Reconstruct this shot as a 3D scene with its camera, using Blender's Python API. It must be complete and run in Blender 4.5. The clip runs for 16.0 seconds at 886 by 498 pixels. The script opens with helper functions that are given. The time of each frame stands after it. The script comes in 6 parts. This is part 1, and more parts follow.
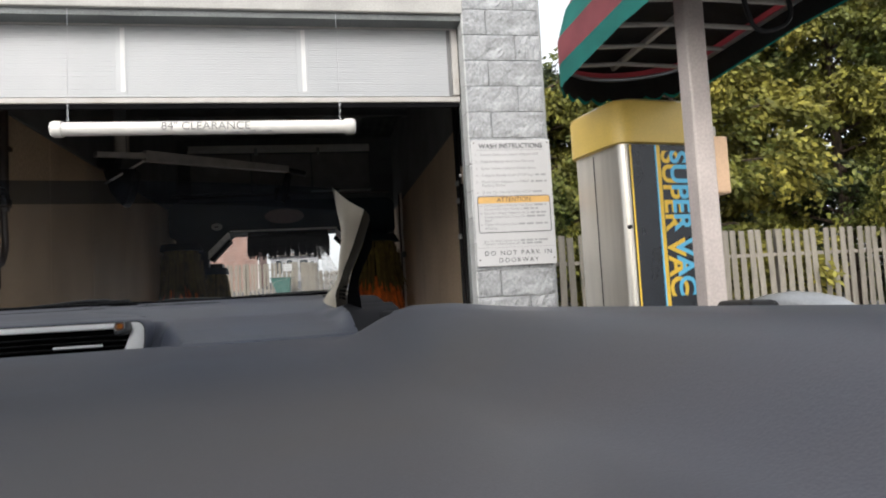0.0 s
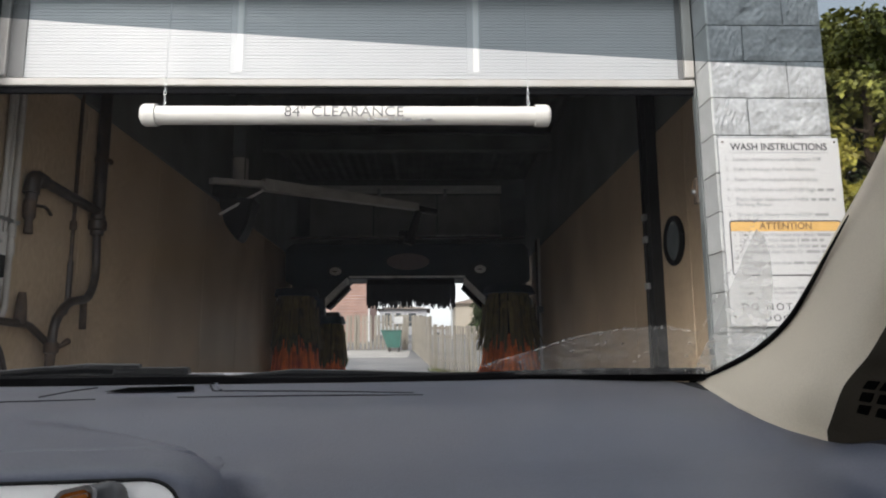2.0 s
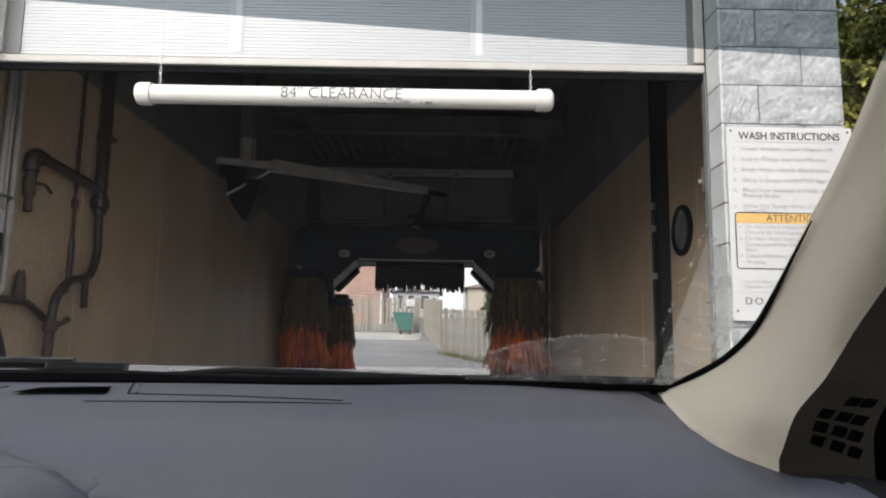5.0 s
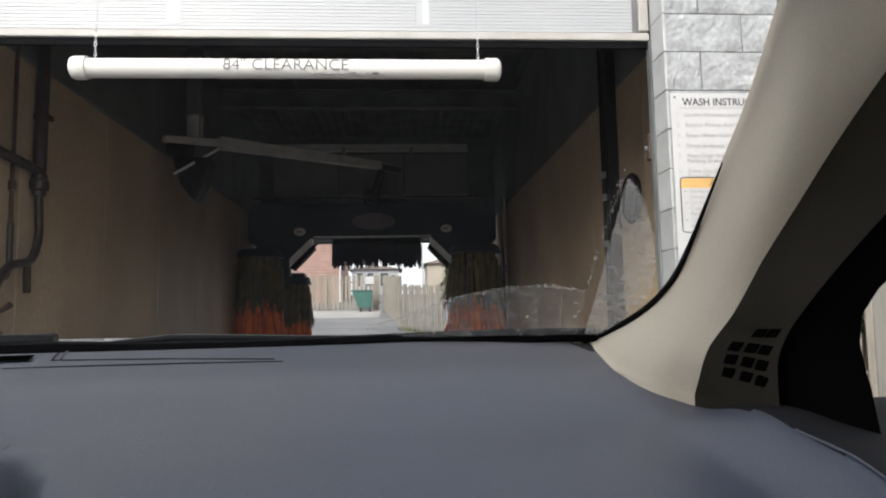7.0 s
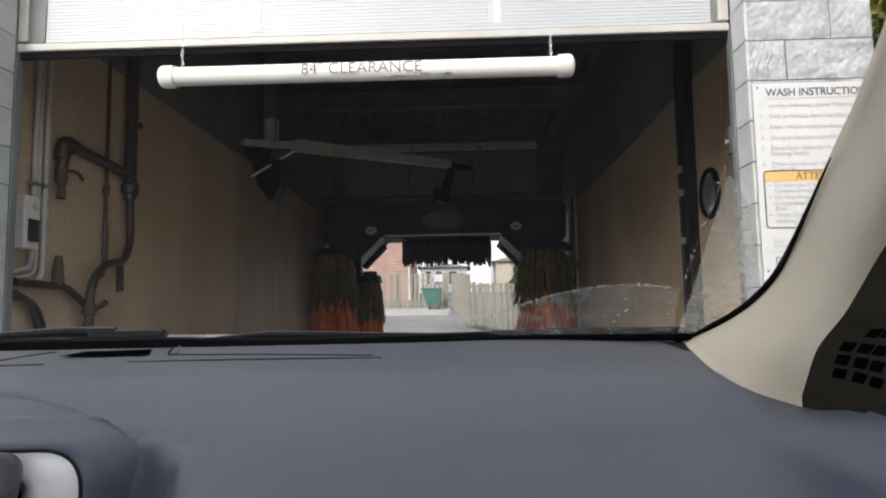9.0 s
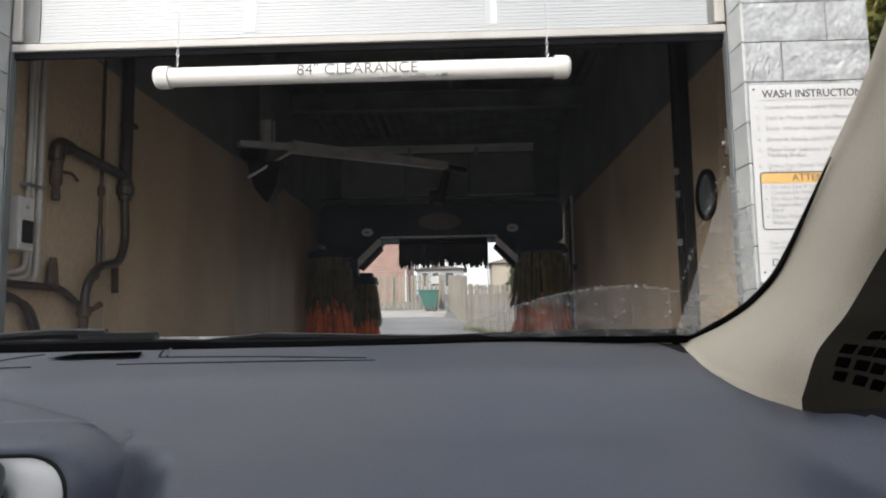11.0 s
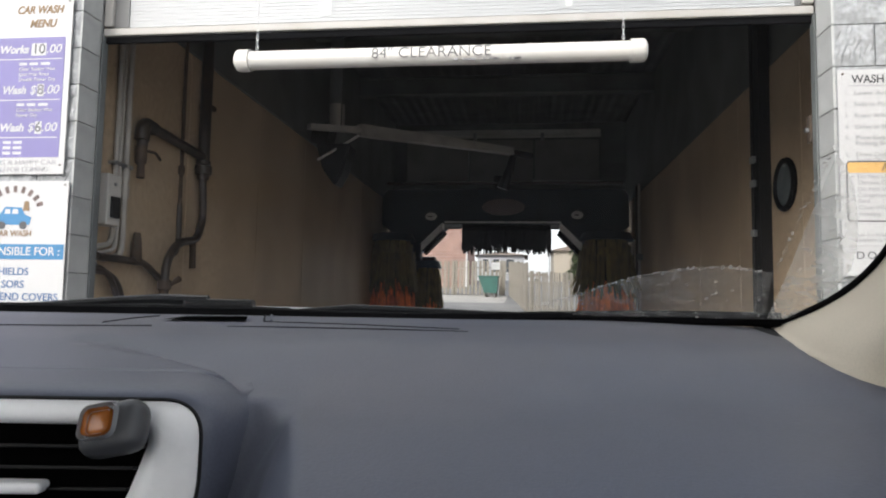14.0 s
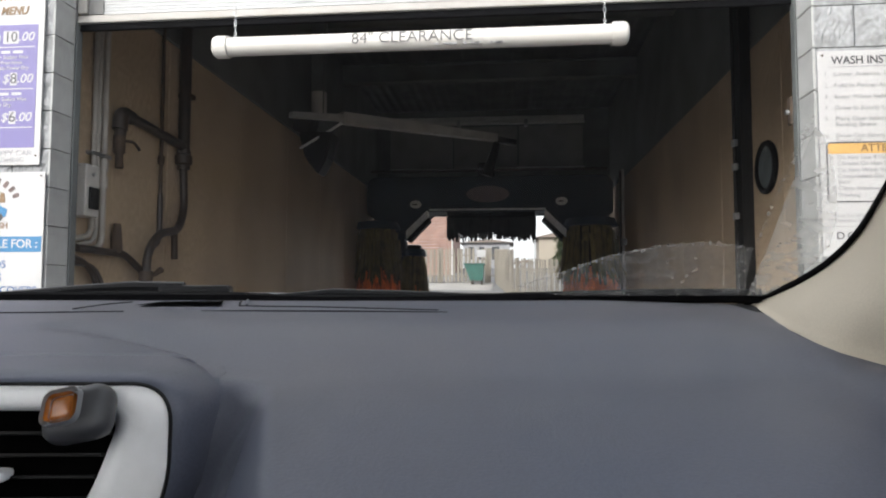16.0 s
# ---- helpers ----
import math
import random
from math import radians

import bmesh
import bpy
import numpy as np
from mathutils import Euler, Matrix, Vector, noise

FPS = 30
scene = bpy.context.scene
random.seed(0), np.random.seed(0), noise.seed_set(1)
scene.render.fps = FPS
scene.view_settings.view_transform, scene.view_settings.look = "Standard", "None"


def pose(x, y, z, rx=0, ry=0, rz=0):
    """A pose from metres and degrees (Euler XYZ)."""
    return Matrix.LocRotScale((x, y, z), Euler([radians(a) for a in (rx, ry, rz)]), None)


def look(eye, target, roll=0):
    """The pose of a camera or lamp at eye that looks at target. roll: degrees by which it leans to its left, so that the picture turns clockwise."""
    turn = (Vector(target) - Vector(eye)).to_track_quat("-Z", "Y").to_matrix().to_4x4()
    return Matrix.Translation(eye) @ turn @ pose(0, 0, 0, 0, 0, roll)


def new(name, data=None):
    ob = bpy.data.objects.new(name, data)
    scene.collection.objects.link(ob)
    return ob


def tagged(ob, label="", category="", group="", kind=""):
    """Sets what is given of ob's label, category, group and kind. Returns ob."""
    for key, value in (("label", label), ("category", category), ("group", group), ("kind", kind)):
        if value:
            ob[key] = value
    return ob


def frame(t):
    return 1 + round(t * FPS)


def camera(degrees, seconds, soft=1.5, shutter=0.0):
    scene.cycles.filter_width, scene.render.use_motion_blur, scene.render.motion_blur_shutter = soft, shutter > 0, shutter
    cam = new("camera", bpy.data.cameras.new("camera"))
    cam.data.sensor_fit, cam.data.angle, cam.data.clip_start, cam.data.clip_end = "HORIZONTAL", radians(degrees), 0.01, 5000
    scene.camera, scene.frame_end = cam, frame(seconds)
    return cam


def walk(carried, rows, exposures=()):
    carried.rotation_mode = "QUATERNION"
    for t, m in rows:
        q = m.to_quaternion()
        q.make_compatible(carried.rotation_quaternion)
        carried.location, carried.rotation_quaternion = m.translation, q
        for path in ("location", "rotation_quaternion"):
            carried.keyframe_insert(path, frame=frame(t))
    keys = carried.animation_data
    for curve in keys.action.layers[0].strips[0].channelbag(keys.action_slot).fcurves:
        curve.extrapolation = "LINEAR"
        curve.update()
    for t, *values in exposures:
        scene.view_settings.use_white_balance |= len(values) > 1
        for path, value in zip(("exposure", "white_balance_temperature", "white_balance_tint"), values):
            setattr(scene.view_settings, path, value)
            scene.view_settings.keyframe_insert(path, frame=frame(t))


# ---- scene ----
cam = camera(66.2, 16.0, soft=2.0)
EXPOSURE = 0.94
PATH = [
    (0, (0.089, 0.242, 0.97), (0.443, 2.205, 1.11), -3.2),
    (0.5, (0.019, 0.712, 0.985), (0.109, 2.703, 1.153), -1.8),
    (1, (-0.049, 1.096, 0.982), (0.03, 3.085, 1.184), -0.9),
    (1.5, (-0.063, 1.346, 1.021), (-0.005, 3.342, 1.143), -1.4),
    (2, (-0.235, 1.78, 1.032), (-0.185, 3.765, 1.350), -0.4),
    (2.5, (-0.232, 1.795, 1.040), (-0.258, 3.772, 1.374), 0.6),
    (3, (-0.195, 1.808, 1.056), (-0.291, 3.779, 1.397), 2.6),
    (3.5, (-0.178, 1.826, 1.072), (-0.289, 3.802, 1.36), 3.1),
    (4, (-0.178, 1.822, 1.074), (-0.33, 3.796, 1.353), 2.9),
    (4.5, (-0.166, 1.822, 1.077), (-0.278, 3.796, 1.377), 0.5),
    (5, (-0.15, 1.836, 1.057), (-0.143, 3.818, 1.324), 0.9),
    (7.5, (-0.118, 1.837, 1.034), (0.015, 3.823, 1.231), -1.2),
    (8, (-0.122, 1.837, 1.04), (-0.05, 3.824, 1.251), -2.2),
    (8.5, (-0.146, 1.833, 1.037), (-0.179, 3.826, 1.204), -1.3),
    (9, (-0.146, 1.824, 1.035), (-0.217, 3.813, 1.23), -0.9),
    (11.5, (-0.143, 1.835, 1.035), (-0.199, 3.823, 1.238), -0.8),
    (12, (-0.137, 1.831, 1.027), (-0.162, 3.82, 1.237), 0.5),
    (12.5, (-0.127, 1.812, 1.025), (-0.253, 3.798, 1.23), -0.2),
    (13, (-0.161, 1.818, 1.021), (-0.328, 3.805, 1.175), 1.4),
    (13.5, (-0.165, 1.831, 1.023), (-0.329, 3.82, 1.153), 1.3),
    (14, (-0.179, 1.812, 1.022), (-0.418, 3.791, 1.18), 1.0),
    (14.5, (-0.172, 1.81, 1.028), (-0.393, 3.79, 1.21), 0.6),
    (15, (-0.167, 1.832, 1.024), (-0.295, 3.823, 1.161), 0.4),
    (15.5, (-0.168, 1.828, 1.02), (-0.346, 3.816, 1.156), 0.7),
    (16, (-0.172, 1.825, 1.014), (-0.369, 3.811, 1.138), 0.1),
]
walk(cam, [(t, look(eye, target, roll)) for t, eye, target, roll in PATH], exposures=[(0.0, EXPOSURE - 0.27), (2.0, EXPOSURE - 0.12), (3.5, EXPOSURE - 0.02), (5.0, EXPOSURE), (7.5, EXPOSURE + 0.04), (9.0, EXPOSURE + 0.09), (12.0, EXPOSURE), (12.5, EXPOSURE + 0.08), (13.5, EXPOSURE + 0.05), (14.5, EXPOSURE), (16.0, EXPOSURE + 0.06)])

# ---- world and light ----
world = bpy.data.worlds.new("sky")
scene.world = world
world.use_nodes = True
wn = world.node_tree
wn.nodes.clear()
w_out = wn.nodes.new("ShaderNodeOutputWorld")
w_bg = wn.nodes.new("ShaderNodeBackground")
w_sky = wn.nodes.new("ShaderNodeTexSky")
w_sky.sky_type, w_sky.sun_disc = "NISHITA", False
SUN_EL, SUN_AZ = 34.0, 205.0
w_sky.sun_elevation, w_sky.sun_rotation = radians(SUN_EL), radians(SUN_AZ)
w_sky.air_density, w_sky.dust_density = 1.0, 5.0
w_hsv = wn.nodes.new("ShaderNodeHueSaturation")
w_hsv.inputs["Saturation"].default_value = 0.34
w_hsv.inputs["Value"].default_value = 1.6
w_bg.inputs["Strength"].default_value = 0.15
wn.links.new(w_sky.outputs["Color"], w_hsv.inputs["Color"])
w_mix = wn.nodes.new("ShaderNodeMix")
w_mix.data_type = "RGBA"
w_mix.inputs[0].default_value = 0.55
w_mix.inputs[7].default_value = (5.3, 5.4, 5.6, 1)      # thin even cloud
wn.links.new(w_hsv.outputs["Color"], w_mix.inputs[6])
wn.links.new(w_mix.outputs[2], w_bg.inputs["Color"])
wn.links.new(w_bg.outputs["Background"], w_out.inputs["Surface"])

sun_data = bpy.data.lights.new("sun", "SUN")
sun_data.energy, sun_data.angle, sun_data.color = 0.7, radians(15), (1.0, 0.985, 0.96)
sun = new("sun", sun_data)
_a, _e = radians(SUN_AZ), radians(SUN_EL)
sun_from = Vector((math.sin(_a) * math.cos(_e), math.cos(_a) * math.cos(_e), math.sin(_e)))
sun.matrix_world = look(sun_from * 50, (0, 0, 0))

# ---- materials ----


def mat(name, color, rough=0.6, metal=0.0, var=0.12, scale=6.0, bump=0.1, fine=90.0, second=None, amount=0.5, stretch=(1, 1, 1), per_object=0.0, per_island=0.0, spec=0.5, bump_far=0.004):
    """A surface with two scales of variation in colour, uneven gloss and fine relief, in metres."""
    m = bpy.data.materials.new(name)
    m.use_nodes = True
    nt = m.node_tree
    b = nt.nodes["Principled BSDF"]
    b.inputs["Metallic"].default_value = metal
    b.inputs["Specular IOR Level"].default_value = spec
    geo = nt.nodes.new("ShaderNodeTexCoord")
    mp = nt.nodes.new("ShaderNodeMapping")
    mp.inputs["Scale"].default_value = stretch
    nt.links.new(geo.outputs["Object"], mp.inputs["Vector"])
    n1, n2 = nt.nodes.new("ShaderNodeTexNoise"), nt.nodes.new("ShaderNodeTexNoise")
    n1.inputs["Scale"].default_value, n1.inputs["Detail"].default_value = scale, 5
    n2.inputs["Scale"].default_value, n2.inputs["Detail"].default_value = fine, 3
    for n in (n1, n2):
        nt.links.new(mp.outputs["Vector"], n.inputs["Vector"])
    ramp = nt.nodes.new("ShaderNodeValToRGB")
    c = Vector(color)
    alt = Vector(second) if second else c * (1 - 2.2 * var)
    ramp.color_ramp.elements[0].position, ramp.color_ramp.elements[1].position = 0.5 - 0.35 * amount, 0.5 + 0.2
    ramp.color_ramp.elements[0].color = (*[max(v, 0.0) for v in alt], 1)
    ramp.color_ramp.elements[1].color = (*c, 1)
    nt.links.new(n1.outputs["Fac"], ramp.inputs["Fac"])
    mul = nt.nodes.new("ShaderNodeMix")
    mul.data_type, mul.blend_type = "RGBA", "MULTIPLY"
    mul.inputs["Factor"].default_value = 1.0
    r2 = nt.nodes.new("ShaderNodeMapRange")
    r2.inputs["From Min"].default_value, r2.inputs["From Max"].default_value = 0.3, 0.7
    r2.inputs["To Min"].default_value, r2.inputs["To Max"].default_value = 1 - var, 1 + var
    nt.links.new(n2.outputs["Fac"], r2.inputs["Value"])
    last = r2.outputs["Result"]
    for kind, size in (("object", per_object), ("island", per_island)):
        if size:
            if kind == "object":
                src = nt.nodes.new("ShaderNodeObjectInfo").outputs["Random"]
            else:
                src = nt.nodes.new("ShaderNodeNewGeometry").outputs["Random Per Island"]
            r3 = nt.nodes.new("ShaderNodeMapRange")
            r3.inputs["To Min"].default_value, r3.inputs["To Max"].default_value = 1 - size, 1 + size
            nt.links.new(src, r3.inputs["Value"])
            mm = nt.nodes.new("ShaderNodeMath")
            mm.operation = "MULTIPLY"
            nt.links.new(last, mm.inputs[0])
            nt.links.new(r3.outputs["Result"], mm.inputs[1])
            last = mm.outputs[0]
    nt.links.new(ramp.outputs["Color"], mul.inputs["A"])
    nt.links.new(last, mul.inputs["B"])
    nt.links.new(mul.outputs["Result"], b.inputs["Base Color"])
    rr = nt.nodes.new("ShaderNodeMapRange")
    rr.inputs["To Min"].default_value, rr.inputs["To Max"].default_value = max(rough - 0.12, 0.02), min(rough + 0.12, 1)
    nt.links.new(n1.outputs["Fac"], rr.inputs["Value"])
    nt.links.new(rr.outputs["Result"], b.inputs["Roughness"])
    if bump:
        bp = nt.nodes.new("ShaderNodeBump")
        bp.inputs["Strength"].default_value, bp.inputs["Distance"].default_value = bump, bump_far
        nt.links.new(n2.outputs["Fac"], bp.inputs["Height"])
        nt.links.new(bp.outputs["Normal"], b.inputs["Normal"])
    return m


def plain(name, color, rough=0.5, metal=0.0):
    return mat(name, color, rough, metal, var=0.04, scale=20, bump=0.02)


M_BLOCK = mat("split_face_block", (0.37, 0.38, 0.39), 0.85, var=0.18, scale=7, bump=0.6, fine=55, per_object=0.07, bump_far=0.006)
M_BLOCK_SMOOTH = mat("smooth_block", (0.46, 0.47, 0.465), 0.75, var=0.14, scale=9, second=(0.34, 0.345, 0.34), amount=0.8, bump=0.4, fine=110, per_object=0.10)
M_MORTAR = mat("mortar", (0.50, 0.505, 0.51), 0.9, var=0.12, bump=0.3)
M_LINTEL = mat("painted_lintel", (0.42, 0.41, 0.39), 0.7, var=0.12, scale=3, bump=0.2)
M_WHITE_FRAME = mat("white_aluminium", (0.40, 0.385, 0.37), 0.45, var=0.08, scale=5, second=(0.32, 0.30, 0.27), amount=0.7)
M_PVC = mat("white_pvc", (0.58, 0.57, 0.55), 0.35, var=0.04, scale=9, second=(0.60, 0.575, 0.53), amount=0.8, stretch=(0.4, 3, 3))
M_GALV = mat("galvanised_steel", (0.45, 0.46, 0.47), 0.4, 0.8, var=0.1)
M_BAYWALL = mat("bay_wall_panel", (0.54, 0.415, 0.285), 0.6, var=0.16, scale=1.1, second=(0.30, 0.225, 0.15), amount=0.9, stretch=(1, 1, 0.65), bump=0.12, fine=40)
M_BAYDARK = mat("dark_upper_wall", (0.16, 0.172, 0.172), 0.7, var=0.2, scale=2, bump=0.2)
M_CEIL = mat("corrugated_ceiling", (0.33, 0.345, 0.345), 0.6, var=0.2, scale=3)
M_BAYFLOOR = mat("wet_concrete_floor", (0.20, 0.19, 0.18), 0.4, var=0.2, scale=1.5, bump=0.25)
M_ASPHALT = mat("asphalt", (0.105, 0.107, 0.112), 0.85, var=0.22, scale=0.5, second=(0.19, 0.187, 0.18), amount=0.9, bump=0.5, fine=70)
M_CONCRETE = mat("pale_concrete", (0.36, 0.345, 0.315), 0.85, var=0.2, scale=0.8, second=(0.20, 0.195, 0.19), amount=0.9, bump=0.3)
M_GRASS = mat("rough_grass", (0.14, 0.15, 0.06), 0.9, var=0.3, scale=2, bump=0.6, fine=30)
M_PIPE = mat("dark_pipe", (0.022, 0.020, 0.019), 0.45, var=0.2, scale=10, second=(0.050, 0.032, 0.021), amount=0.8)
M_RUST = mat("rusted_bracket", (0.085, 0.057, 0.038), 0.8, var=0.25, scale=14)
M_CONDUIT = mat("grey_conduit", (0.46, 0.43, 0.39), 0.5, var=0.12)
M_BOXGREY = mat("grey_enclosure", (0.55, 0.53, 0.50), 0.5, var=0.08)
M_BLACK = mat("black_plastic", (0.010, 0.010, 0.011), 0.55, var=0.15, spec=0.25)
M_NAVY = mat("navy_gantry_paint", (0.013, 0.028, 0.040), 0.65, var=0.15, scale=3, spec=0.25)
M_GUIDE = mat("pale_guide_panel", (0.80, 0.79, 0.76), 0.5, var=0.1)
M_LENS = mat("lamp_lens", (0.70, 0.70, 0.66), 0.2, var=0.08)
M_EMBLEM = mat("dull_emblem", (0.16, 0.115, 0.105), 0.6, var=0.2, scale=30)
M_ST_YEL = mat("faded_yellow_foam", (0.17, 0.125, 0.032), 0.9, var=0.25, per_island=0.35, scale=8)
M_ST_ORA = mat("orange_foam", (0.90, 0.19, 0.030), 0.9, var=0.2, per_island=0.35, scale=8)
M_ST_RED = mat("dark_red_foam", (0.46, 0.055, 0.035), 0.9, var=0.2, per_island=0.35, scale=8)
M_ST_BLK = mat("black_foam", (0.012, 0.012, 0.013), 0.9, var=0.2, per_island=0.3, scale=8)
M_SIGN = mat("white_sign_board", (0.48, 0.48, 0.485), 0.5, var=0.02, scale=3, second=(0.455, 0.455, 0.455), amount=0.8)
M_INK = plain("charcoal_ink", (0.07, 0.07, 0.075), 0.6)
M_INKGREY = plain("faded_ink", (0.30, 0.30, 0.31), 0.6)
M_ORANGE = mat("faded_orange_print", (0.62, 0.38, 0.13), 0.6, var=0.06, scale=9)
M_PURPLE = mat("violet_print", (0.175, 0.155, 0.345), 0.55, var=0.06, scale=6)
M_CYAN = mat("blue_print", (0.035, 0.18, 0.36), 0.5, var=0.05)
M_NAVYINK = plain("navy_ink", (0.045, 0.11, 0.25), 0.5)
M_BROWNINK = plain("brown_print", (0.20, 0.125, 0.06), 0.5)
M_WOOD = mat("weathered_fence_wood", (0.25, 0.225, 0.185), 0.85, var=0.16, scale=5, stretch=(4, 4, 0.5), second=(0.13, 0.12, 0.10), amount=0.9, bump=0.3, per_object=0.18)
M_GREEN = mat("green_skip_paint", (0.020, 0.10, 0.08), 0.55, var=0.15, scale=3)
M_BRICKFAR = mat("far_brick", (0.30, 0.185, 0.15), 0.85, var=0.15, scale=1.5, bump=0.3)
M_BEIGE = mat("beige_render", (0.44, 0.39, 0.32), 0.85, var=0.08, scale=0.6)
M_ROOF = mat("brown_shingles", (0.20, 0.155, 0.12), 0.9, var=0.2, scale=2)
M_GREYWALL = mat("grey_siding", (0.40, 0.41, 0.43), 0.8, var=0.1, scale=1)
M_WINDOW = mat("dark_window", (0.05, 0.06, 0.07), 0.15, var=0.1)
M_TRUNK = mat("bark", (0.12, 0.085, 0.06), 0.9, var=0.3, scale=9, stretch=(3, 3, 0.6), bump=0.6)
# leaf tones also hold painted light: gold for lit sprays, dark for shaded gaps
M_LEAF = mat("golden_green_foliage", (0.27, 0.23, 0.032), 0.7, var=0.2, per_island=0.45, scale=0.55, second=(0.045, 0.075, 0.014), amount=0.5)
M_LEAF_DK = mat("dark_green_foliage", (0.04, 0.058, 0.016), 0.7, var=0.2, per_island=0.5, scale=1.3, second=(0.014, 0.022, 0.006), amount=0.9)
M_STEEL = mat("brushed_stainless", (0.70, 0.665, 0.60), 0.36, 0.85, var=0.06, scale=3, fine=160, stretch=(6, 6, 0.4))
M_YELLOW = mat("yellow_fibreglass", (0.74, 0.52, 0.12), 0.4, var=0.06, scale=4)
M_VACDARK = mat("navy_graphic_panel", (0.020, 0.024, 0.032), 0.3, var=0.2, scale=4)
M_POST = mat("dusty_painted_post", (0.50, 0.44, 0.41), 0.6, var=0.1, scale=4)
M_PEACH = mat("peach_box", (0.62, 0.42, 0.27), 0.5, var=0.06)
M_TEAL = mat("teal_canvas", (0.03, 0.30, 0.26), 0.8, var=0.1, scale=5, fine=300)
M_PINK = mat("faded_red_canvas", (0.46, 0.13, 0.15), 0.8, var=0.1, scale=5, fine=300)
M_UNDER = mat("dark_canopy_inside", (0.05, 0.045, 0.045), 0.8, var=0.2)
M_TXT_Y = plain("yellow_vinyl", (0.80, 0.52, 0.05), 0.4)
M_TXT_B = plain("light_blue_vinyl", (0.12, 0.50, 0.75), 0.4)
# the bluish second tone paints reflected sky into the dashboard's colour
M_DASH = mat("soft_grey_dashboard", (0.112, 0.106, 0.116), 0.43, var=0.08, scale=1.5, second=(0.052, 0.072, 0.120), amount=0.8, bump=0.2, fine=420, bump_far=0.0012)
# lower face coloured paler than the top, to offset the dim light there
M_LOWER = mat("lightened_lower_trim", (0.38, 0.395, 0.43), 0.6, var=0.06, scale=4, bump=0.2, fine=900, bump_far=0.001)
M_DASHDARK = mat("charcoal_trim_and_shade", (0.020, 0.020, 0.023), 0.75, spec=0.12, var=0.08, scale=6, bump=0.2, fine=900, bump_far=0.001)
M_PILLAR = mat("beige_pillar_trim", (0.66, 0.59, 0.475), 0.65, var=0.05, scale=4, bump=0.2, fine=700, bump_far=0.001)
M_SILVER = mat("satin_silver_trim", (0.88, 0.89, 0.91), 0.34, 0.1, var=0.02, scale=3)
M_RUBBER = mat("black_rubber", (0.005, 0.005, 0.006), 0.8, var=0.2, spec=0.06)
# near-black for openings drawn flat: the shade of their depth is painted
M_VOID = mat("cavity_shade", (0.003, 0.003, 0.003), 0.95, var=0.2, spec=0.0)
M_AMBER = mat("amber_gel", (0.36, 0.115, 0.018), 0.2, var=0.2, scale=30)
M_KERBY = mat("yellow_kerb_paint", (0.60, 0.42, 0.06), 0.7, var=0.2)


def glass(name, tint, gloss=1.0):
    """A thin pane: clear or tinted, with reflections at a glancing angle."""
    m = bpy.data.materials.new(name)
    m.use_nodes = True
    nt = m.node_tree
    nt.nodes.clear()
    out = nt.nodes.new("ShaderNodeOutputMaterial")
    tr, gl, mix, fr = (nt.nodes.new("ShaderNode" + k) for k in ("BsdfTransparent", "BsdfGlossy", "MixShader", "Fresnel"))
    tr.inputs["Color"].default_value = (*tint, 1)
    gl.inputs["Roughness"].default_value = 0.03
    fr.inputs["IOR"].default_value = 1.0 + 0.45 * gloss
    nt.links.new(fr.outputs["Fac"], mix.inputs["Fac"])
    nt.links.new(tr.outputs["BSDF"], mix.inputs[1])
    nt.links.new(gl.outputs["BSDF"], mix.inputs[2])
    nt.links.new(mix.outputs["Shader"], out.inputs["Surface"])
    return m


M_GLASS = glass("windscreen_glass", (0.94, 0.95, 0.95), 0.62)
M_BAND = glass("blue_tinted_glass", (0.285, 0.325, 0.352), 0.68)


def panel_mat():
    """Translucent twin-wall plastic with fine horizontal ribs."""
    m = bpy.data.materials.new("ribbed_translucent_plastic")
    m.use_nodes = True
    nt = m.node_tree
    b = nt.nodes["Principled BSDF"]
    b.inputs["Base Color"].default_value = (0.66, 0.68, 0.69, 1)
    b.inputs["Roughness"].default_value = 0.35
    tc = nt.nodes.new("ShaderNodeTexCoord")
    n = nt.nodes.new("ShaderNodeTexNoise")
    n.inputs["Scale"].default_value, n.inputs["Detail"].default_value = 2.0, 4
    nt.links.new(tc.outputs["Object"], n.inputs["Vector"])
    r = nt.nodes.new("ShaderNodeValToRGB")
    r.color_ramp.elements[0].color, r.color_ramp.elements[1].color = (0.335, 0.352, 0.366, 1), (0.405, 0.41, 0.415, 1)
    nt.links.new(n.outputs["Fac"], r.inputs["Fac"])
    nt.links.new(r.outputs["Color"], b.inputs["Base Color"])
    return m


M_PANEL = panel_mat()
M_LIGHTBAND = mat("painted_light_band", (0.60, 0.60, 0.595), 0.5, var=0.06, scale=5)
M_SIDESTRIP = mat("grey_side_strip", (0.15, 0.15, 0.15), 0.6, var=0.1)

# ---- building helpers ----


def box(bm, x0, x1, y0, y1, z0, z1, m=None):
    vs = [bm.verts.new(p) for p in ((x0, y0, z0), (x1, y0, z0), (x1, y1, z0), (x0, y1, z0), (x0, y0, z1), (x1, y0, z1), (x1, y1, z1), (x0, y1, z1))]
    if m is not None:
        for v in vs:
            v.co = m @ v.co
    for f in ((3, 2, 1, 0), (4, 5, 6, 7), (0, 1, 5, 4), (1, 2, 6, 5), (2, 3, 7, 6), (3, 0, 4, 7)):
        bm.faces.new([vs[i] for i in f])
    return bm


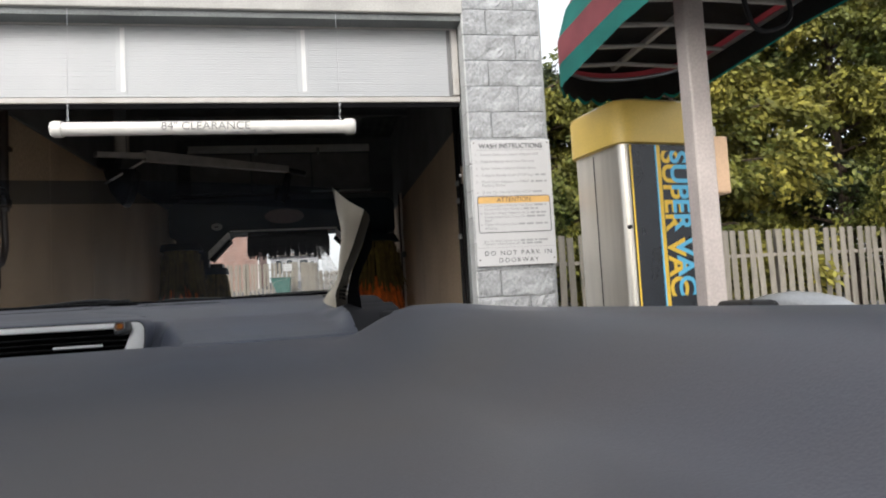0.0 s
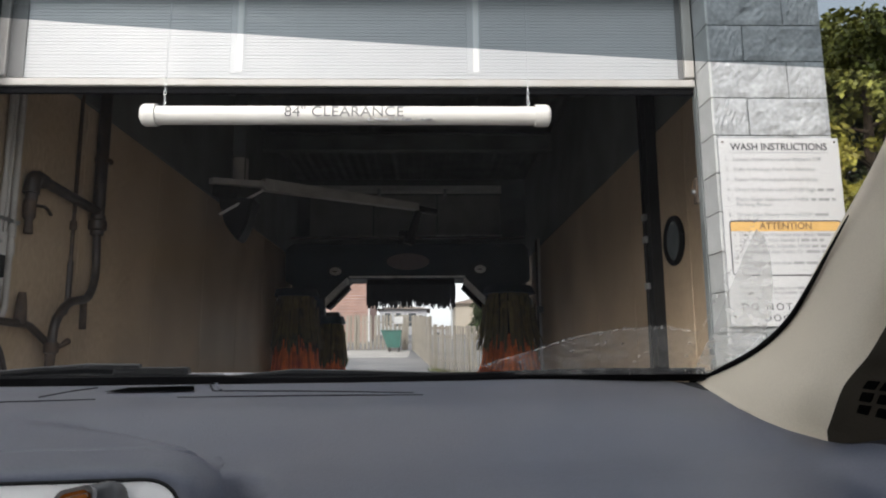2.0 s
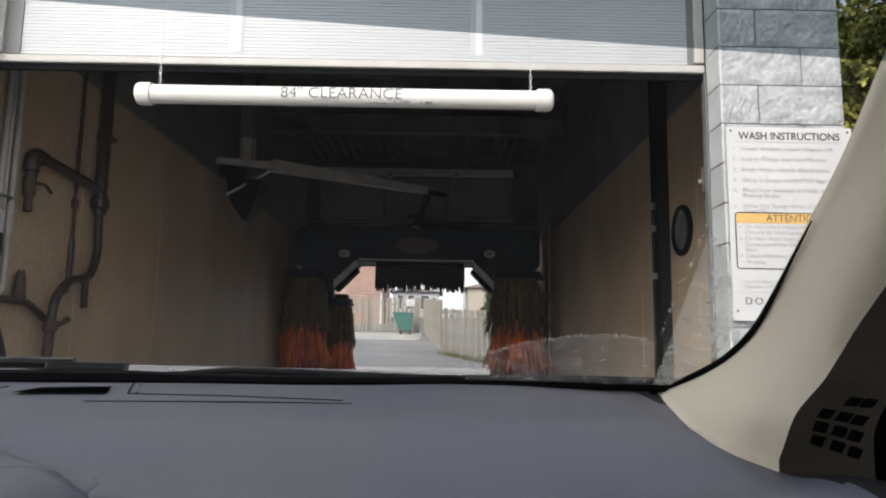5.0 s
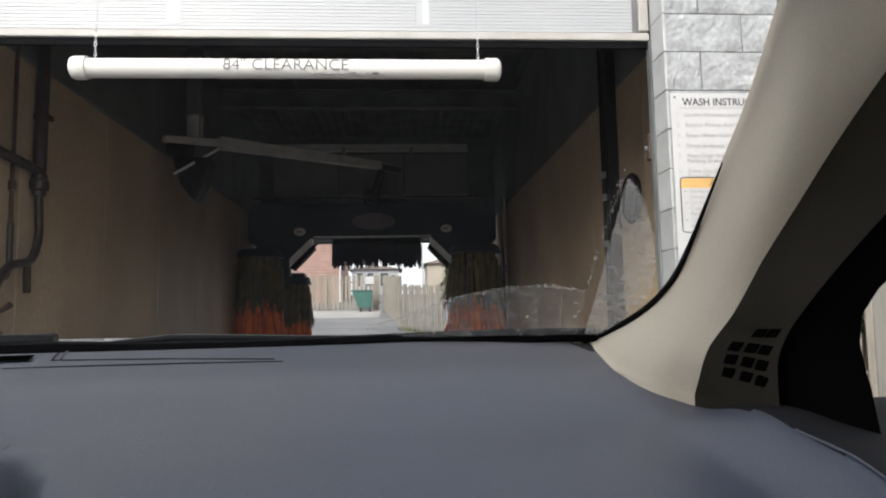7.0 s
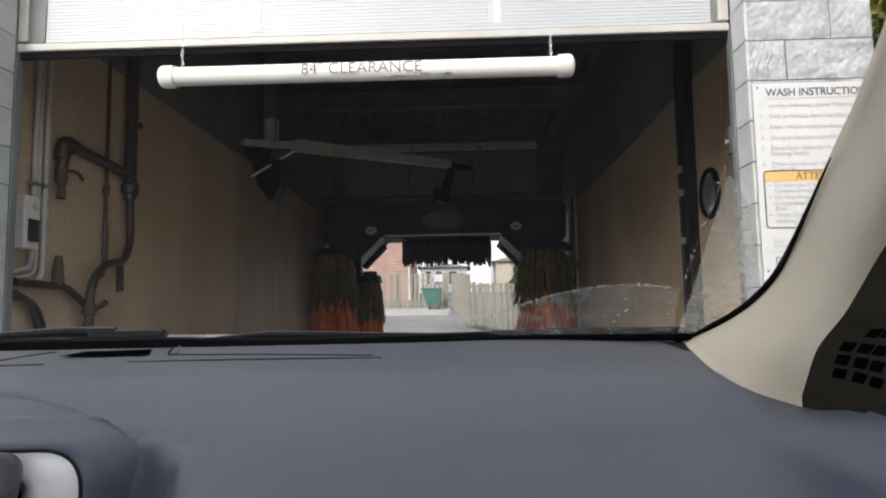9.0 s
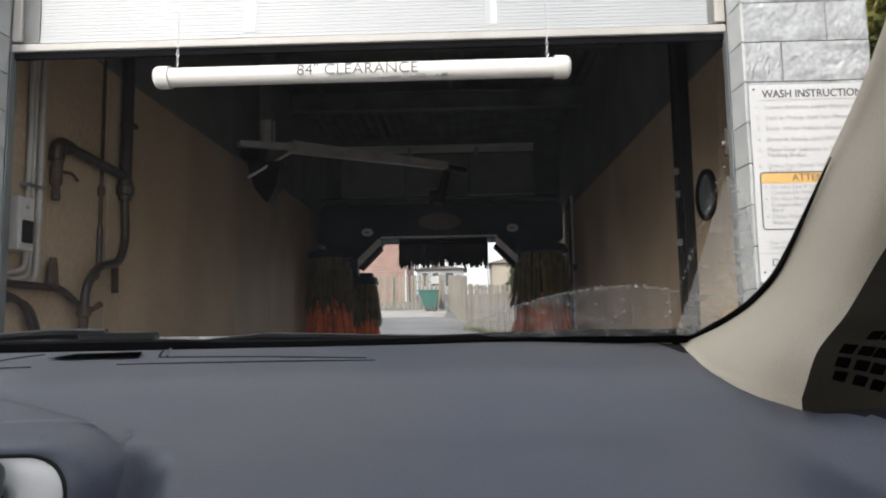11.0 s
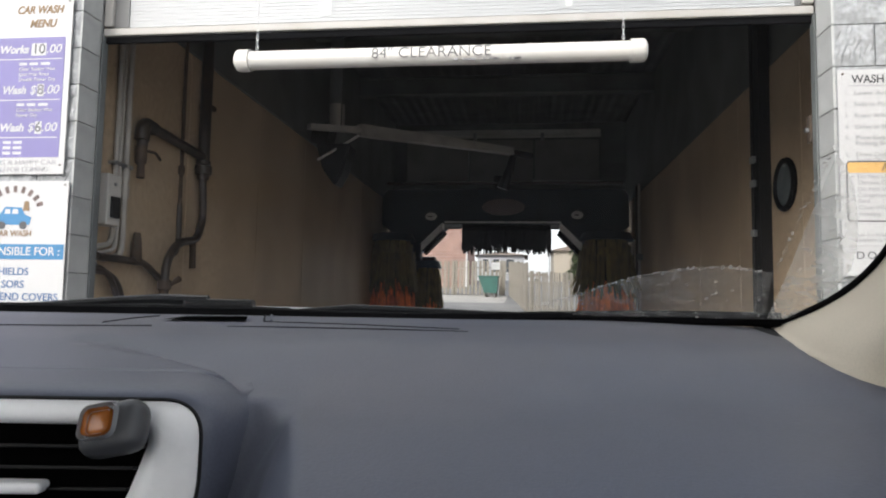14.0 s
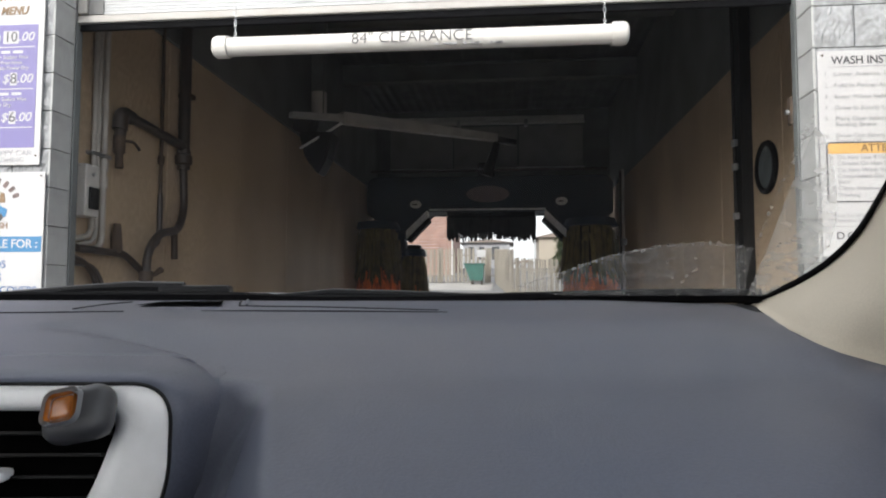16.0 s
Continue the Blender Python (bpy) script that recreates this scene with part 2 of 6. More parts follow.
def bbox(x0, x1, y0, y1, z0, z1, bevel=0.0, seg=2, m=None):
    bm = bmesh.new()
    box(bm, x0, x1, y0, y1, z0, z1)
    if bevel:
        bmesh.ops.bevel(bm, geom=list(bm.edges), offset=bevel, segments=seg, affect="EDGES", profile=0.5)
    if m is not None:
        bmesh.ops.transform(bm, matrix=m, verts=bm.verts)
    return bm


def tube(bm, pts, r, seg=10, caps=True):
    """A round bar along a line of points; r is one radius or one a point."""
    pts = [Vector(p) for p in pts]
    rs = r if isinstance(r, (list, tuple)) else [r] * len(pts)
    rings, side = [], None
    for i, p in enumerate(pts):
        d = (pts[min(i + 1, len(pts) - 1)] - pts[max(i - 1, 0)]).normalized()
        if side is None:
            side = d.orthogonal().normalized()
        side = (side - d * side.dot(d)).normalized()
        up = d.cross(side)
        rings.append([bm.verts.new(p + rs[i] * (math.cos(2 * math.pi * k / seg) * side + math.sin(2 * math.pi * k / seg) * up)) for k in range(seg)])
    for a, b in zip(rings, rings[1:]):
        for k in range(seg):
            bm.faces.new((a[k], a[(k + 1) % seg], b[(k + 1) % seg], b[k]))
    if caps:
        bm.faces.new(rings[0][::-1])
        bm.faces.new(rings[-1])
    return bm


def bend(pts, r=0.05, n=5):
    """Rounds the corners of a line of points."""
    pts = [Vector(p) for p in pts]
    out = [pts[0]]
    for a, b, c in zip(pts, pts[1:], pts[2:]):
        r1 = min(r, (a - b).length * 0.45, (c - b).length * 0.45)
        p, q = b + (a - b).normalized() * r1, b + (c - b).normalized() * r1
        for k in range(n + 1):
            t = k / n
            out.append((1 - t) ** 2 * p + 2 * t * (1 - t) * b + t * t * q)
    return out + [pts[-1]]


def prism(bm, outline, y0, y1):
    """An outline in x and z, drawn out from y0 to y1."""
    a = [bm.verts.new((x, y0, z)) for x, z in outline]
    b = [bm.verts.new((x, y1, z)) for x, z in outline]
    n = len(a)
    bm.faces.new(a)
    bm.faces.new(b[::-1])
    for k in range(n):
        bm.faces.new((a[(k + 1) % n], a[k], b[k], b[(k + 1) % n]))
    return bm


def ellipse(rx, rz, cx=0.0, cz=0.0, n=28):
    return [(cx + rx * math.cos(2 * math.pi * k / n), cz + rz * math.sin(2 * math.pi * k / n)) for k in range(n)]


def mesh_of(name, bm, material, smooth=False):
    me = bpy.data.meshes.new(name)
    bmesh.ops.recalc_face_normals(bm, faces=bm.faces)
    bm.to_mesh(me)
    bm.free()
    for m in material if isinstance(material, (list, tuple)) else (material,):
        me.materials.append(m)
    if smooth:
        for p in me.polygons:
            p.use_smooth = True
        me.set_sharp_from_angle(angle=radians(38))
    return me


def thing(name, bm, material, label, category, group="", kind="", smooth=False):
    return tagged(new(name, mesh_of(name, bm, material, smooth)), label, category, group, kind)


def root(name, label, category, at=(0, 0, 0), group="", kind="", turn=0.0):
    e = new(name)
    e.matrix_world = pose(*at, 0, 0, turn)
    e.empty_display_size = 0.1
    return tagged(e, label, category, group, kind)


def part(name, bm, material, parent, label="", smooth=False, at=None):
    ob = new(name, bm if isinstance(bm, bpy.types.Mesh) else mesh_of(name, bm, material, smooth))
    ob.parent = parent
    if at is not None:
        ob.matrix_basis = at
    return tagged(ob, label)


def words(name, text, size, material, parent, at, align="CENTER", width=None, spacing=1.0, bold=0.0, label="", slant=0.0):
    """Flat lettering with a little depth; at is a pose in the parent's space, letters in its x and y."""
    cu = bpy.data.curves.new(name, "FONT")
    cu.body, cu.size, cu.align_x, cu.align_y, cu.extrude, cu.space_character = text, size, align, "CENTER", 0.0008, spacing
    cu.offset = bold
    tmp = new(name, cu)
    bpy.context.view_layer.update()
    me = bpy.data.meshes.new_from_object(tmp.evaluated_get(bpy.context.evaluated_depsgraph_get()))
    bpy.data.objects.remove(tmp)
    if width:
        xs = [v.co.x for v in me.vertices]
        k = width / (max(xs) - min(xs))
        for v in me.vertices:
            v.co.x *= k
    for v in me.vertices:
        v.co.x += slant * v.co.y
    me.materials.clear()
    me.materials.append(material)
    if " " not in text or size < 0.04:
        return part(name, me, material, parent, label, at=at)
    # one mesh a word: the letters' faces, parted where the line has a wide gap
    co = [v.co.copy() for v in me.vertices]
    faces = sorted(((min(co[k].x for k in p.vertices), max(co[k].x for k in p.vertices), tuple(p.vertices)) for p in me.polygons), key=lambda f: f[0])
    runs, reach = [], -1e9
    gap = 0.16 * size * spacing * (width / (max(c.x for c in co) - min(c.x for c in co)) if width else 1.0)
    for x0, x1, f in faces:
        if x0 > reach + gap:
            runs.append([])
        runs[-1].append(f)
        reach = max(reach, x1)
    for run in runs:
        keep = sorted({k for f in run for k in f})
        where = {k: i for i, k in enumerate(keep)}
        word = bpy.data.meshes.new(name)
        word.from_pydata([co[k] for k in keep], [], [tuple(where[k] for k in f) for f in run])
        word.materials.append(material)
        last = part(name, word, material, parent, label, at=at)
    bpy.data.meshes.remove(me)
    return last


FACE = lambda x, y, z: pose(x, y, z, 90, 0, 0)  # noqa: E731  a plate that faces the road, its x and y across and up

# ---- setting: ground and building ----
XL, XR, YF = -2.41, 1.16, 4.9          # the bay's opening and the front wall's face
WL, WR = -2.62, 1.62                   # the bay's inner walls
YB, ZC = 14.2, 4.35                    # exit wall and ceiling


def ground_z(y):
    return 0.0 if y < 14.0 else 0.065 * (y - 14.0) if y < 60 else 2.99 + 0.01 * (y - 60)


bm = bmesh.new()
ys = [-60, -20, 0, 4.8, 8, 11, 14, 15, 18, 22, 26, 30, 36, 45, 60, 120, 900]
xs = [-900, -60, -20, -8, -4, -2, 0, 2, 4, 8, 20, 60, 900]
grid = [[bm.verts.new((x, y, ground_z(y) - 0.006)) for x in xs] for y in ys]
for r0, r1 in zip(grid, grid[1:]):
    for k in range(len(xs) - 1):
        bm.faces.new((r0[k], r0[k + 1], r1[k + 1], r1[k]))
thing("ground", bm, M_ASPHALT, "worn grey asphalt yard rising beyond the wash bay", "ground", kind="structure")

bm = bmesh.new()
g = [[bm.verts.new((x, y, ground_z(y))) for x in (-6, -2, 2, 6)] for y in (14.25, 17, 19.6)]
for r0, r1 in zip(g, g[1:]):
    for k in range(3):
        bm.faces.new((r0[k], r0[k + 1], r1[k + 1], r1[k]))
thing("pavement", bm, M_CONCRETE, "pale concrete apron outside the exit of the wash", "pavement", kind="structure")
bm = bmesh.new()
g = [[bm.verts.new((x, y, ground_z(y) + 0.004)) for x in (-9, -4, -1)] for y in (30.2, 33, 36)]
for r0, r1 in zip(g, g[1:]):
    for k in range(2):
        bm.faces.new((r0[k], r0[k + 1], r1[k + 1], r1[k]))
thing("gravel_strip", bm, M_CONCRETE, "pale gravel strip along the far fence", "ground", kind="structure")

thing("floor", bbox(WL, WR, YF, YB, -0.02, 0.0), M_BAYFLOOR, "damp grey concrete floor of the wash bay", "floor", kind="structure")
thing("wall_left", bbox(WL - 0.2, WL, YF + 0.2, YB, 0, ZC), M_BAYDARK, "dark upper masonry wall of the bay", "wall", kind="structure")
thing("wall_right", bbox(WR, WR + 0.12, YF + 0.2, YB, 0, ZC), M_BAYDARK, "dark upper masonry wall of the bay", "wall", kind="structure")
for nm, x0, x1 in (("wall_lining_left", WL + 0.001, WL + 0.02), ("wall_lining_right", WR - 0.02, WR - 0.001)):
    e = root(nm, "stained tan wall panelling in the wash bay", "wall panelling", kind="structure")
    for k in range(7):
        y0 = YF + 0.203 + k * 1.3
        part("panel", bbox(x0, x1, y0 + 0.003, min(y0 + 1.297, YB - 0.01), 0.002, 2.80, 0.004, 1), M_BAYWALL, e)
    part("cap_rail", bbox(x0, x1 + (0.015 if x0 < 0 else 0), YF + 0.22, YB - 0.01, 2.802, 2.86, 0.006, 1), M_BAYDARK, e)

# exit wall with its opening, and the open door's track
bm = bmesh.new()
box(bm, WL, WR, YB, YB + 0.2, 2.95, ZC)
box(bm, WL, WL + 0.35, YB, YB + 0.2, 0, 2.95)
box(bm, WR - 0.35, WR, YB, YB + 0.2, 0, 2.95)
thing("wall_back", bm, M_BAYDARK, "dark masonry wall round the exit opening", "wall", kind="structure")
# corrugated ceiling
bm = bmesh.new()
prev = None
n = 112
for k in range(n + 1):
    x = WL - 0.1 + (WR - WL + 0.2) * k / n
    z = ZC - (0.013 if k % 4 in (0, 1) else 0.0)
    row = [bm.verts.new((x, YF + 0.1, z)), bm.verts.new((x, YB + 0.1, z))]
    if prev:
        bm.faces.new((prev[0], prev[1], row[1], row[0]))
    prev = row
bmesh.ops.solidify(bm, geom=list(bm.faces), thickness=-0.02)
thing("ceiling", bm, M_CEIL, "dark corrugated metal ceiling of the bay", "ceiling", kind="structure")
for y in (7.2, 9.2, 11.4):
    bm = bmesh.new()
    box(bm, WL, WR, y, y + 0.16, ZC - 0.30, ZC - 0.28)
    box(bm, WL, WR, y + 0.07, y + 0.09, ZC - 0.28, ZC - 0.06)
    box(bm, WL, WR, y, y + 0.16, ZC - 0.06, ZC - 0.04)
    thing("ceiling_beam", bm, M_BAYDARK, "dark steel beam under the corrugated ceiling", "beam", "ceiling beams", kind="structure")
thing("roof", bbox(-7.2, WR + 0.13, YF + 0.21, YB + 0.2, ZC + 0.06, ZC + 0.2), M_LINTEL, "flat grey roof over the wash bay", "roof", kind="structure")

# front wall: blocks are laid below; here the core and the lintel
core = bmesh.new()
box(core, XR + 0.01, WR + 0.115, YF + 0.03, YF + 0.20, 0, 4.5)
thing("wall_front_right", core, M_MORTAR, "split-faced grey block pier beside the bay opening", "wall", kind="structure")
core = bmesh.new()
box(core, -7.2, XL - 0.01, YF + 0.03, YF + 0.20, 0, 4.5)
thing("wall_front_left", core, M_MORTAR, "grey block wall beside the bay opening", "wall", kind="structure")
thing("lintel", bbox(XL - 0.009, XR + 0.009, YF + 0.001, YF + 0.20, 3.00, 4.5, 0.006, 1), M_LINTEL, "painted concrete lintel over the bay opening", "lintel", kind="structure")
# dark strip that draws the shadow under the lintel
thing("soffit_track", bbox(XL, XR, YF + 0.03, YF + 0.17, 2.955, 2.999), M_BAYDARK, "dark strip for the soffit's shadow under the lintel", "trim", kind="structure")
thing("wall_side", bbox(WR + 0.121, WR + 0.20, YF + 0.21, YB + 0.2, 0, 4.4), M_BLOCK_SMOOTH, "plain block side wall of the wash", "wall", kind="structure")

# dark steel angles down the sides of the opening
for nm, x0, x1 in (("trim_left", XL + 0.001, XL + 0.010), ("trim_right", XR - 0.010, XR - 0.001)):
    thing(nm, bbox(x0, x1, YF + 0.165, YF + 0.215, 0, 2.40, 0.003, 1), M_BAYDARK, "dark steel angle on the jamb", "trim", kind="structure")

# the raised door: a framed panel of ribbed translucent plastic
door = root("door_1", "raised bay door of ribbed translucent plastic in a white frame", "door", (0, YF + 0.20, 0), kind="structure")
DZ0, DZ1 = 2.40, 2.985
part("bottom_rail", bbox(XL + 0.005, XR - 0.005, -0.03, 0.02, DZ0, DZ0 + 0.040, 0.006), M_WHITE_FRAME, door)
part("top_rail", bbox(XL + 0.005, XR - 0.005, -0.03, 0.02, DZ1 - 0.035, DZ1, 0.006), M_WHITE_FRAME, door)
for x in (XL + 0.005, XR - 0.055):
    part("stile", bbox(x, x + 0.05, -0.031, 0.019, DZ0 + 0.051, DZ1 - 0.036, 0.006), M_WHITE_FRAME, door)
part("seal", bbox(XL + 0.01, XR - 0.01, -0.012, 0.008, DZ0 - 0.035, DZ0 - 0.001, 0.004), M_RUBBER, door, "black rubber bottom seal")
bm = bmesh.new()
nr, px0, px1 = 28, XL + 0.056, XR - 0.056
pitch = (DZ1 - DZ0 - 0.088) / nr
profile = [(0.006, DZ0 + 0.051)]
for k in range(nr):
    for dy, dz in ((-0.006, 0.0), (-0.006, 0.72), (-0.0035, 0.78), (-0.0035, 0.94)):
        profile.append((dy, DZ0 + 0.051 + pitch * (k + dz)))
profile += [(-0.006, DZ1 - 0.037), (0.006, DZ1 - 0.037)]
ends = [[bm.verts.new((x, y, z)) for y, z in profile] for x in (px0, px1)]
for k in range(len(profile)):
    j = (k + 1) % len(profile)
    bm.faces.new((ends[0][k], ends[0][j], ends[1][j], ends[1][k]))
for x, w in ((XL + 0.056, 0.08), (XR - 0.084, 0.028)):
    part("side_strip", bbox(x, x + w, -0.012, -0.0085, DZ0 + 0.051, DZ1 - 0.036), M_SIDESTRIP, door, "grey side strip")
part("ribbed_panel", bm, M_PANEL, door, "ribbed milky plastic sheet")
# upright bands of light on the panel, put in as paler strips
for x in (-1.20, 0.015):
    part("stiffener", bbox(x - 0.037, x + 0.037, -0.0095, -0.0075, DZ0 + 0.075, DZ1 - 0.05, 0.0008, 1), M_PANEL, door)
    part("stiffener", bbox(x - 0.004, x + 0.026, -0.012, -0.0100, DZ0 + 0.085, DZ1 - 0.05, 0.0008, 1), M_LIGHTBAND, door)

# ---- things at the front of the bay ----
# clearance bar: a capped plastic pipe on two chains
BARY, BARZ, BX0, BX1 = 4.90, 2.18, -1.585, 0.365
bar = root("clearance_bar", "white plastic clearance pipe hung on two chains over the opening", "clearance bar", (0, BARY, BARZ))
part("pipe", tube(bmesh.new(), [(BX0 + 0.01, 0, 0), (BX1 - 0.01, 0, 0)], 0.0445, 24), M_PVC, bar, smooth=True)
for s, x in ((1, BX0), (-1, BX1)):
    bm = tube(bmesh.new(), [(x, 0, 0), (x + s * 0.008, 0, 0), (x + s * 0.02, 0, 0), (x + s * 0.075, 0, 0)], [0.032, 0.047, 0.0535, 0.0535], 24)
    part("end_cap", bm, M_PVC, bar, smooth=True)
words("lettering", '84" CLEARANCE', 0.072, M_INK, bar, pose(-0.62, -0.0456, 0.001, 90, 0, 0), width=0.56, bold=-0.0007)
bm = bmesh.new()
random.seed(5)
for k in range(14):
    x = -0.52 + random.random() * 0.30
    bm = bmesh.new()
    box(bm, x, x + 0.01 + random.random() * 0.016, -0.0395, -0.034, -0.034 - random.random() * 0.004, -0.028)
    part("worn_mark", bm, M_INKGREY, bar, "scuffed dark mark")
for x in (BX0 + 0.105, BX1 - 0.105):
    bm = tube(bmesh.new(), [(x, 0, 0.042), (x, 0, 0.055), (x + 0.008, 0, 0.064), (x, 0, 0.073), (x - 0.008, 0, 0.064), (x, 0, 0.055)], 0.0024, 6)
    part("eye_bolt", bm, M_GALV, bar, smooth=True)
    bm = bmesh.new()
    z, k = 0.075, 0
    while z < 0.20:
        dx, dy = (0.0055, 0.0) if k % 2 else (0.0, 0.0055)
        loop = [(x + dx * math.cos(a), dy * math.cos(a), z + 0.013 + 0.015 * math.sin(a)) for a in np.linspace(0, 2 * math.pi, 9)]
        tube(bm, loop, 0.0017, 5)
        z, k = z + 0.024, k + 1
    tube(bm, [(x, 0, z), (x, 0.02, 3.0 - BARZ)], 0.0024, 5)
    part("chain", bm, M_GALV, bar)


def sign_board(name, x0, x1, z0, z1, label):
    e = root(name, label, "sign", (0, YF - 0.010, 0))
    part("board", bbox(x0, x1, -0.003, 0.003, z0, z1, 0.001, 1), M_SIGN, e)
    for x in (x0 + 0.02, x1 - 0.02):
        for z in (z0 + 0.045, z1 - 0.02):
            part("screw", tube(bmesh.new(), [(x, -0.006, z), (x, 0.02, z)], 0.005, 8), M_RUST, e)
    return e


def fine_print(e, x0, x1, z, h, seed):
    """A line of print too small to read, as word-long bars."""
    random.seed(seed)
    bm = bmesh.new()
    x = x0
    while x < x1 - 0.01:
        w = min(0.018 + random.random() * 0.05, x1 - x)
        box(bm, x, x + w, -0.0045, -0.0035, z - h / 2, z + h / 2)
        x += w + 0.011
    part("fine_print", bm, M_FINE, e)


M_FINE = plain("pale_print", (0.30, 0.30, 0.305), 0.6)
S0, S1, SZ0, SZ1 = 1.168, 1.752, 1.165, 2.065
s = sign_board("instruction_sign", S0, S1, SZ0, SZ1, "white wash instruction sign with an orange attention box")
sw = S1 - S0
words("heading", "WASH INSTRUCTIONS", 0.05, M_INK, s, FACE((S0 + S1) / 2, -0.0042, SZ1 - 0.045), width=0.47, bold=0.0006)
part("rule", bbox(S0 + 0.04, S1 - 0.05, -0.0045, -0.0035, SZ1 - 0.074, SZ1 - 0.071), M_INKGREY, s)


def print_line(e, x, z, text, width, size=0.027, rest=0.0, seed=0, ink=M_FINE):
    """A line of small print, and a bar run for words that are worn away."""
    words("print", text, size, ink, e, FACE(x, -0.0042, z), align="LEFT", width=width)
    if rest:
        fine_print(e, x + width + 0.012, x + width + rest, z, 0.013, seed)


for i, (z, text, w, rest) in enumerate(((0.105, "Lower Antenna, Leave Wipers Off", 0.425, 0), (0.155, "Fold In Pickup And Van Mirrors", 0.39, 0), (0.205, "Enter When Vehicle Ahead Exits", 0.40, 0), (0.255, "Drive In Slowly Until STOP Sign", 0.385, 0.09), (0.302, "Place Gear Selector In PARK", 0.35, 0.13), (0.376, "Drive Out Slowly When STOP", 0.36, 0.09))):
    words("numeral", f"{i + 1}.", 0.026, M_FINE, s, FACE(S0 + 0.033, -0.0042, SZ1 - z))
    print_line(s, S0 + 0.065, SZ1 - z, text, w, rest=rest, seed=10 + i)
print_line(s, S0 + 0.065, SZ1 - 0.327, "Parking Brake", 0.165)
print_line(s, S0 + 0.065, SZ1 - 0.400, "Turns Off", 0.105)
AZ1, AZ0 = 1.655, 1.405
part("attention_header", bbox(S0 + 0.028, S1 - 0.028, -0.0048, -0.0036, AZ1 - 0.045, AZ1), M_ORANGE, s, "orange header strip")
words("heading", "ATTENTION", 0.045, M_BROWNINK, s, FACE((S0 + S1) / 2, -0.0054, AZ1 - 0.022), width=0.25, bold=0.0006)
bm = bmesh.new()
rim = []
for cx, cz, a0 in ((S1 - 0.041, AZ1 - 0.011, 0), (S0 + 0.041, AZ1 - 0.011, 90), (S0 + 0.041, AZ0 + 0.011, 180), (S1 - 0.041, AZ0 + 0.011, 270)):
    for k in range(6):
        an = radians(a0 + 18 * k)
        rim.append([(cx + r * math.cos(an), cz + r * math.sin(an)) for r in (0.012, 0.0175)])
vs = [[bm.verts.new((x, y, z)) for (x, z), y in ((q[0], -0.0050), (q[1], -0.0050), (q[1], -0.0030), (q[0], -0.0030))] for q in rim]
for a, b in zip(vs, vs[1:] + vs[:1]):
    for k in range(4):
        bm.faces.new((a[k], a[(k + 1) % 4], b[(k + 1) % 4], b[k]))
bmesh.ops.recalc_face_normals(bm, faces=bm.faces[:])
part("attention_border", bm, M_INK, s, "dark rounded border")
for z, text, w, rest, dot in ((0.062, "Do Not Use If Vehicle Has Body", 0.36, 0.10, 1), (0.088, "Chrome Or Non Standard", 0.28, 0.12, 0), (0.117, "Do Not Wash Vehicles With", 0.33, 0.14, 1), (0.143, "Compressed Gas Tanks Or", 0.30, 0.15, 0), (0.168, "Bed", 0.045, 0, 0), (0.196, "Clean Windows And", 0.235, 0.23, 1), (0.224, "Washing", 0.09, 0, 0)):
    print_line(s, S0 + 0.068, AZ1 - z, text, w, 0.026, rest, int(z * 1000), M_INKGREY)
    if dot:
        part("bullet", prism(bmesh.new(), ellipse(0.005, 0.005, S0 + 0.048, AZ1 - z, 10), -0.0048, -0.0036), M_FINE, s)
print_line(s, S0 + 0.05, AZ0 - 0.064, "Due To Wide Variety And", 0.26, 0.023, 0.23, 71)
print_line(s, S0 + 0.05, AZ0 - 0.085, "Operator Is Not Responsible", 0.27, 0.023, 0.16, 72)
part("rule", bbox(S0 + 0.01, S1 - 0.01, -0.0045, -0.0036, SZ0 + 0.128, SZ0 + 0.130), M_FINE, s)
words("notice", "DO NOT PARK IN", 0.046, M_INK, s, FACE((S0 + S1) / 2 + 0.01, -0.0042, SZ0 + 0.088), width=0.49, spacing=1.35)
words("notice", "DOORWAY", 0.046, M_INK, s, FACE((S0 + S1) / 2 + 0.01, -0.0042, SZ0 + 0.036), width=0.29, spacing=1.35)

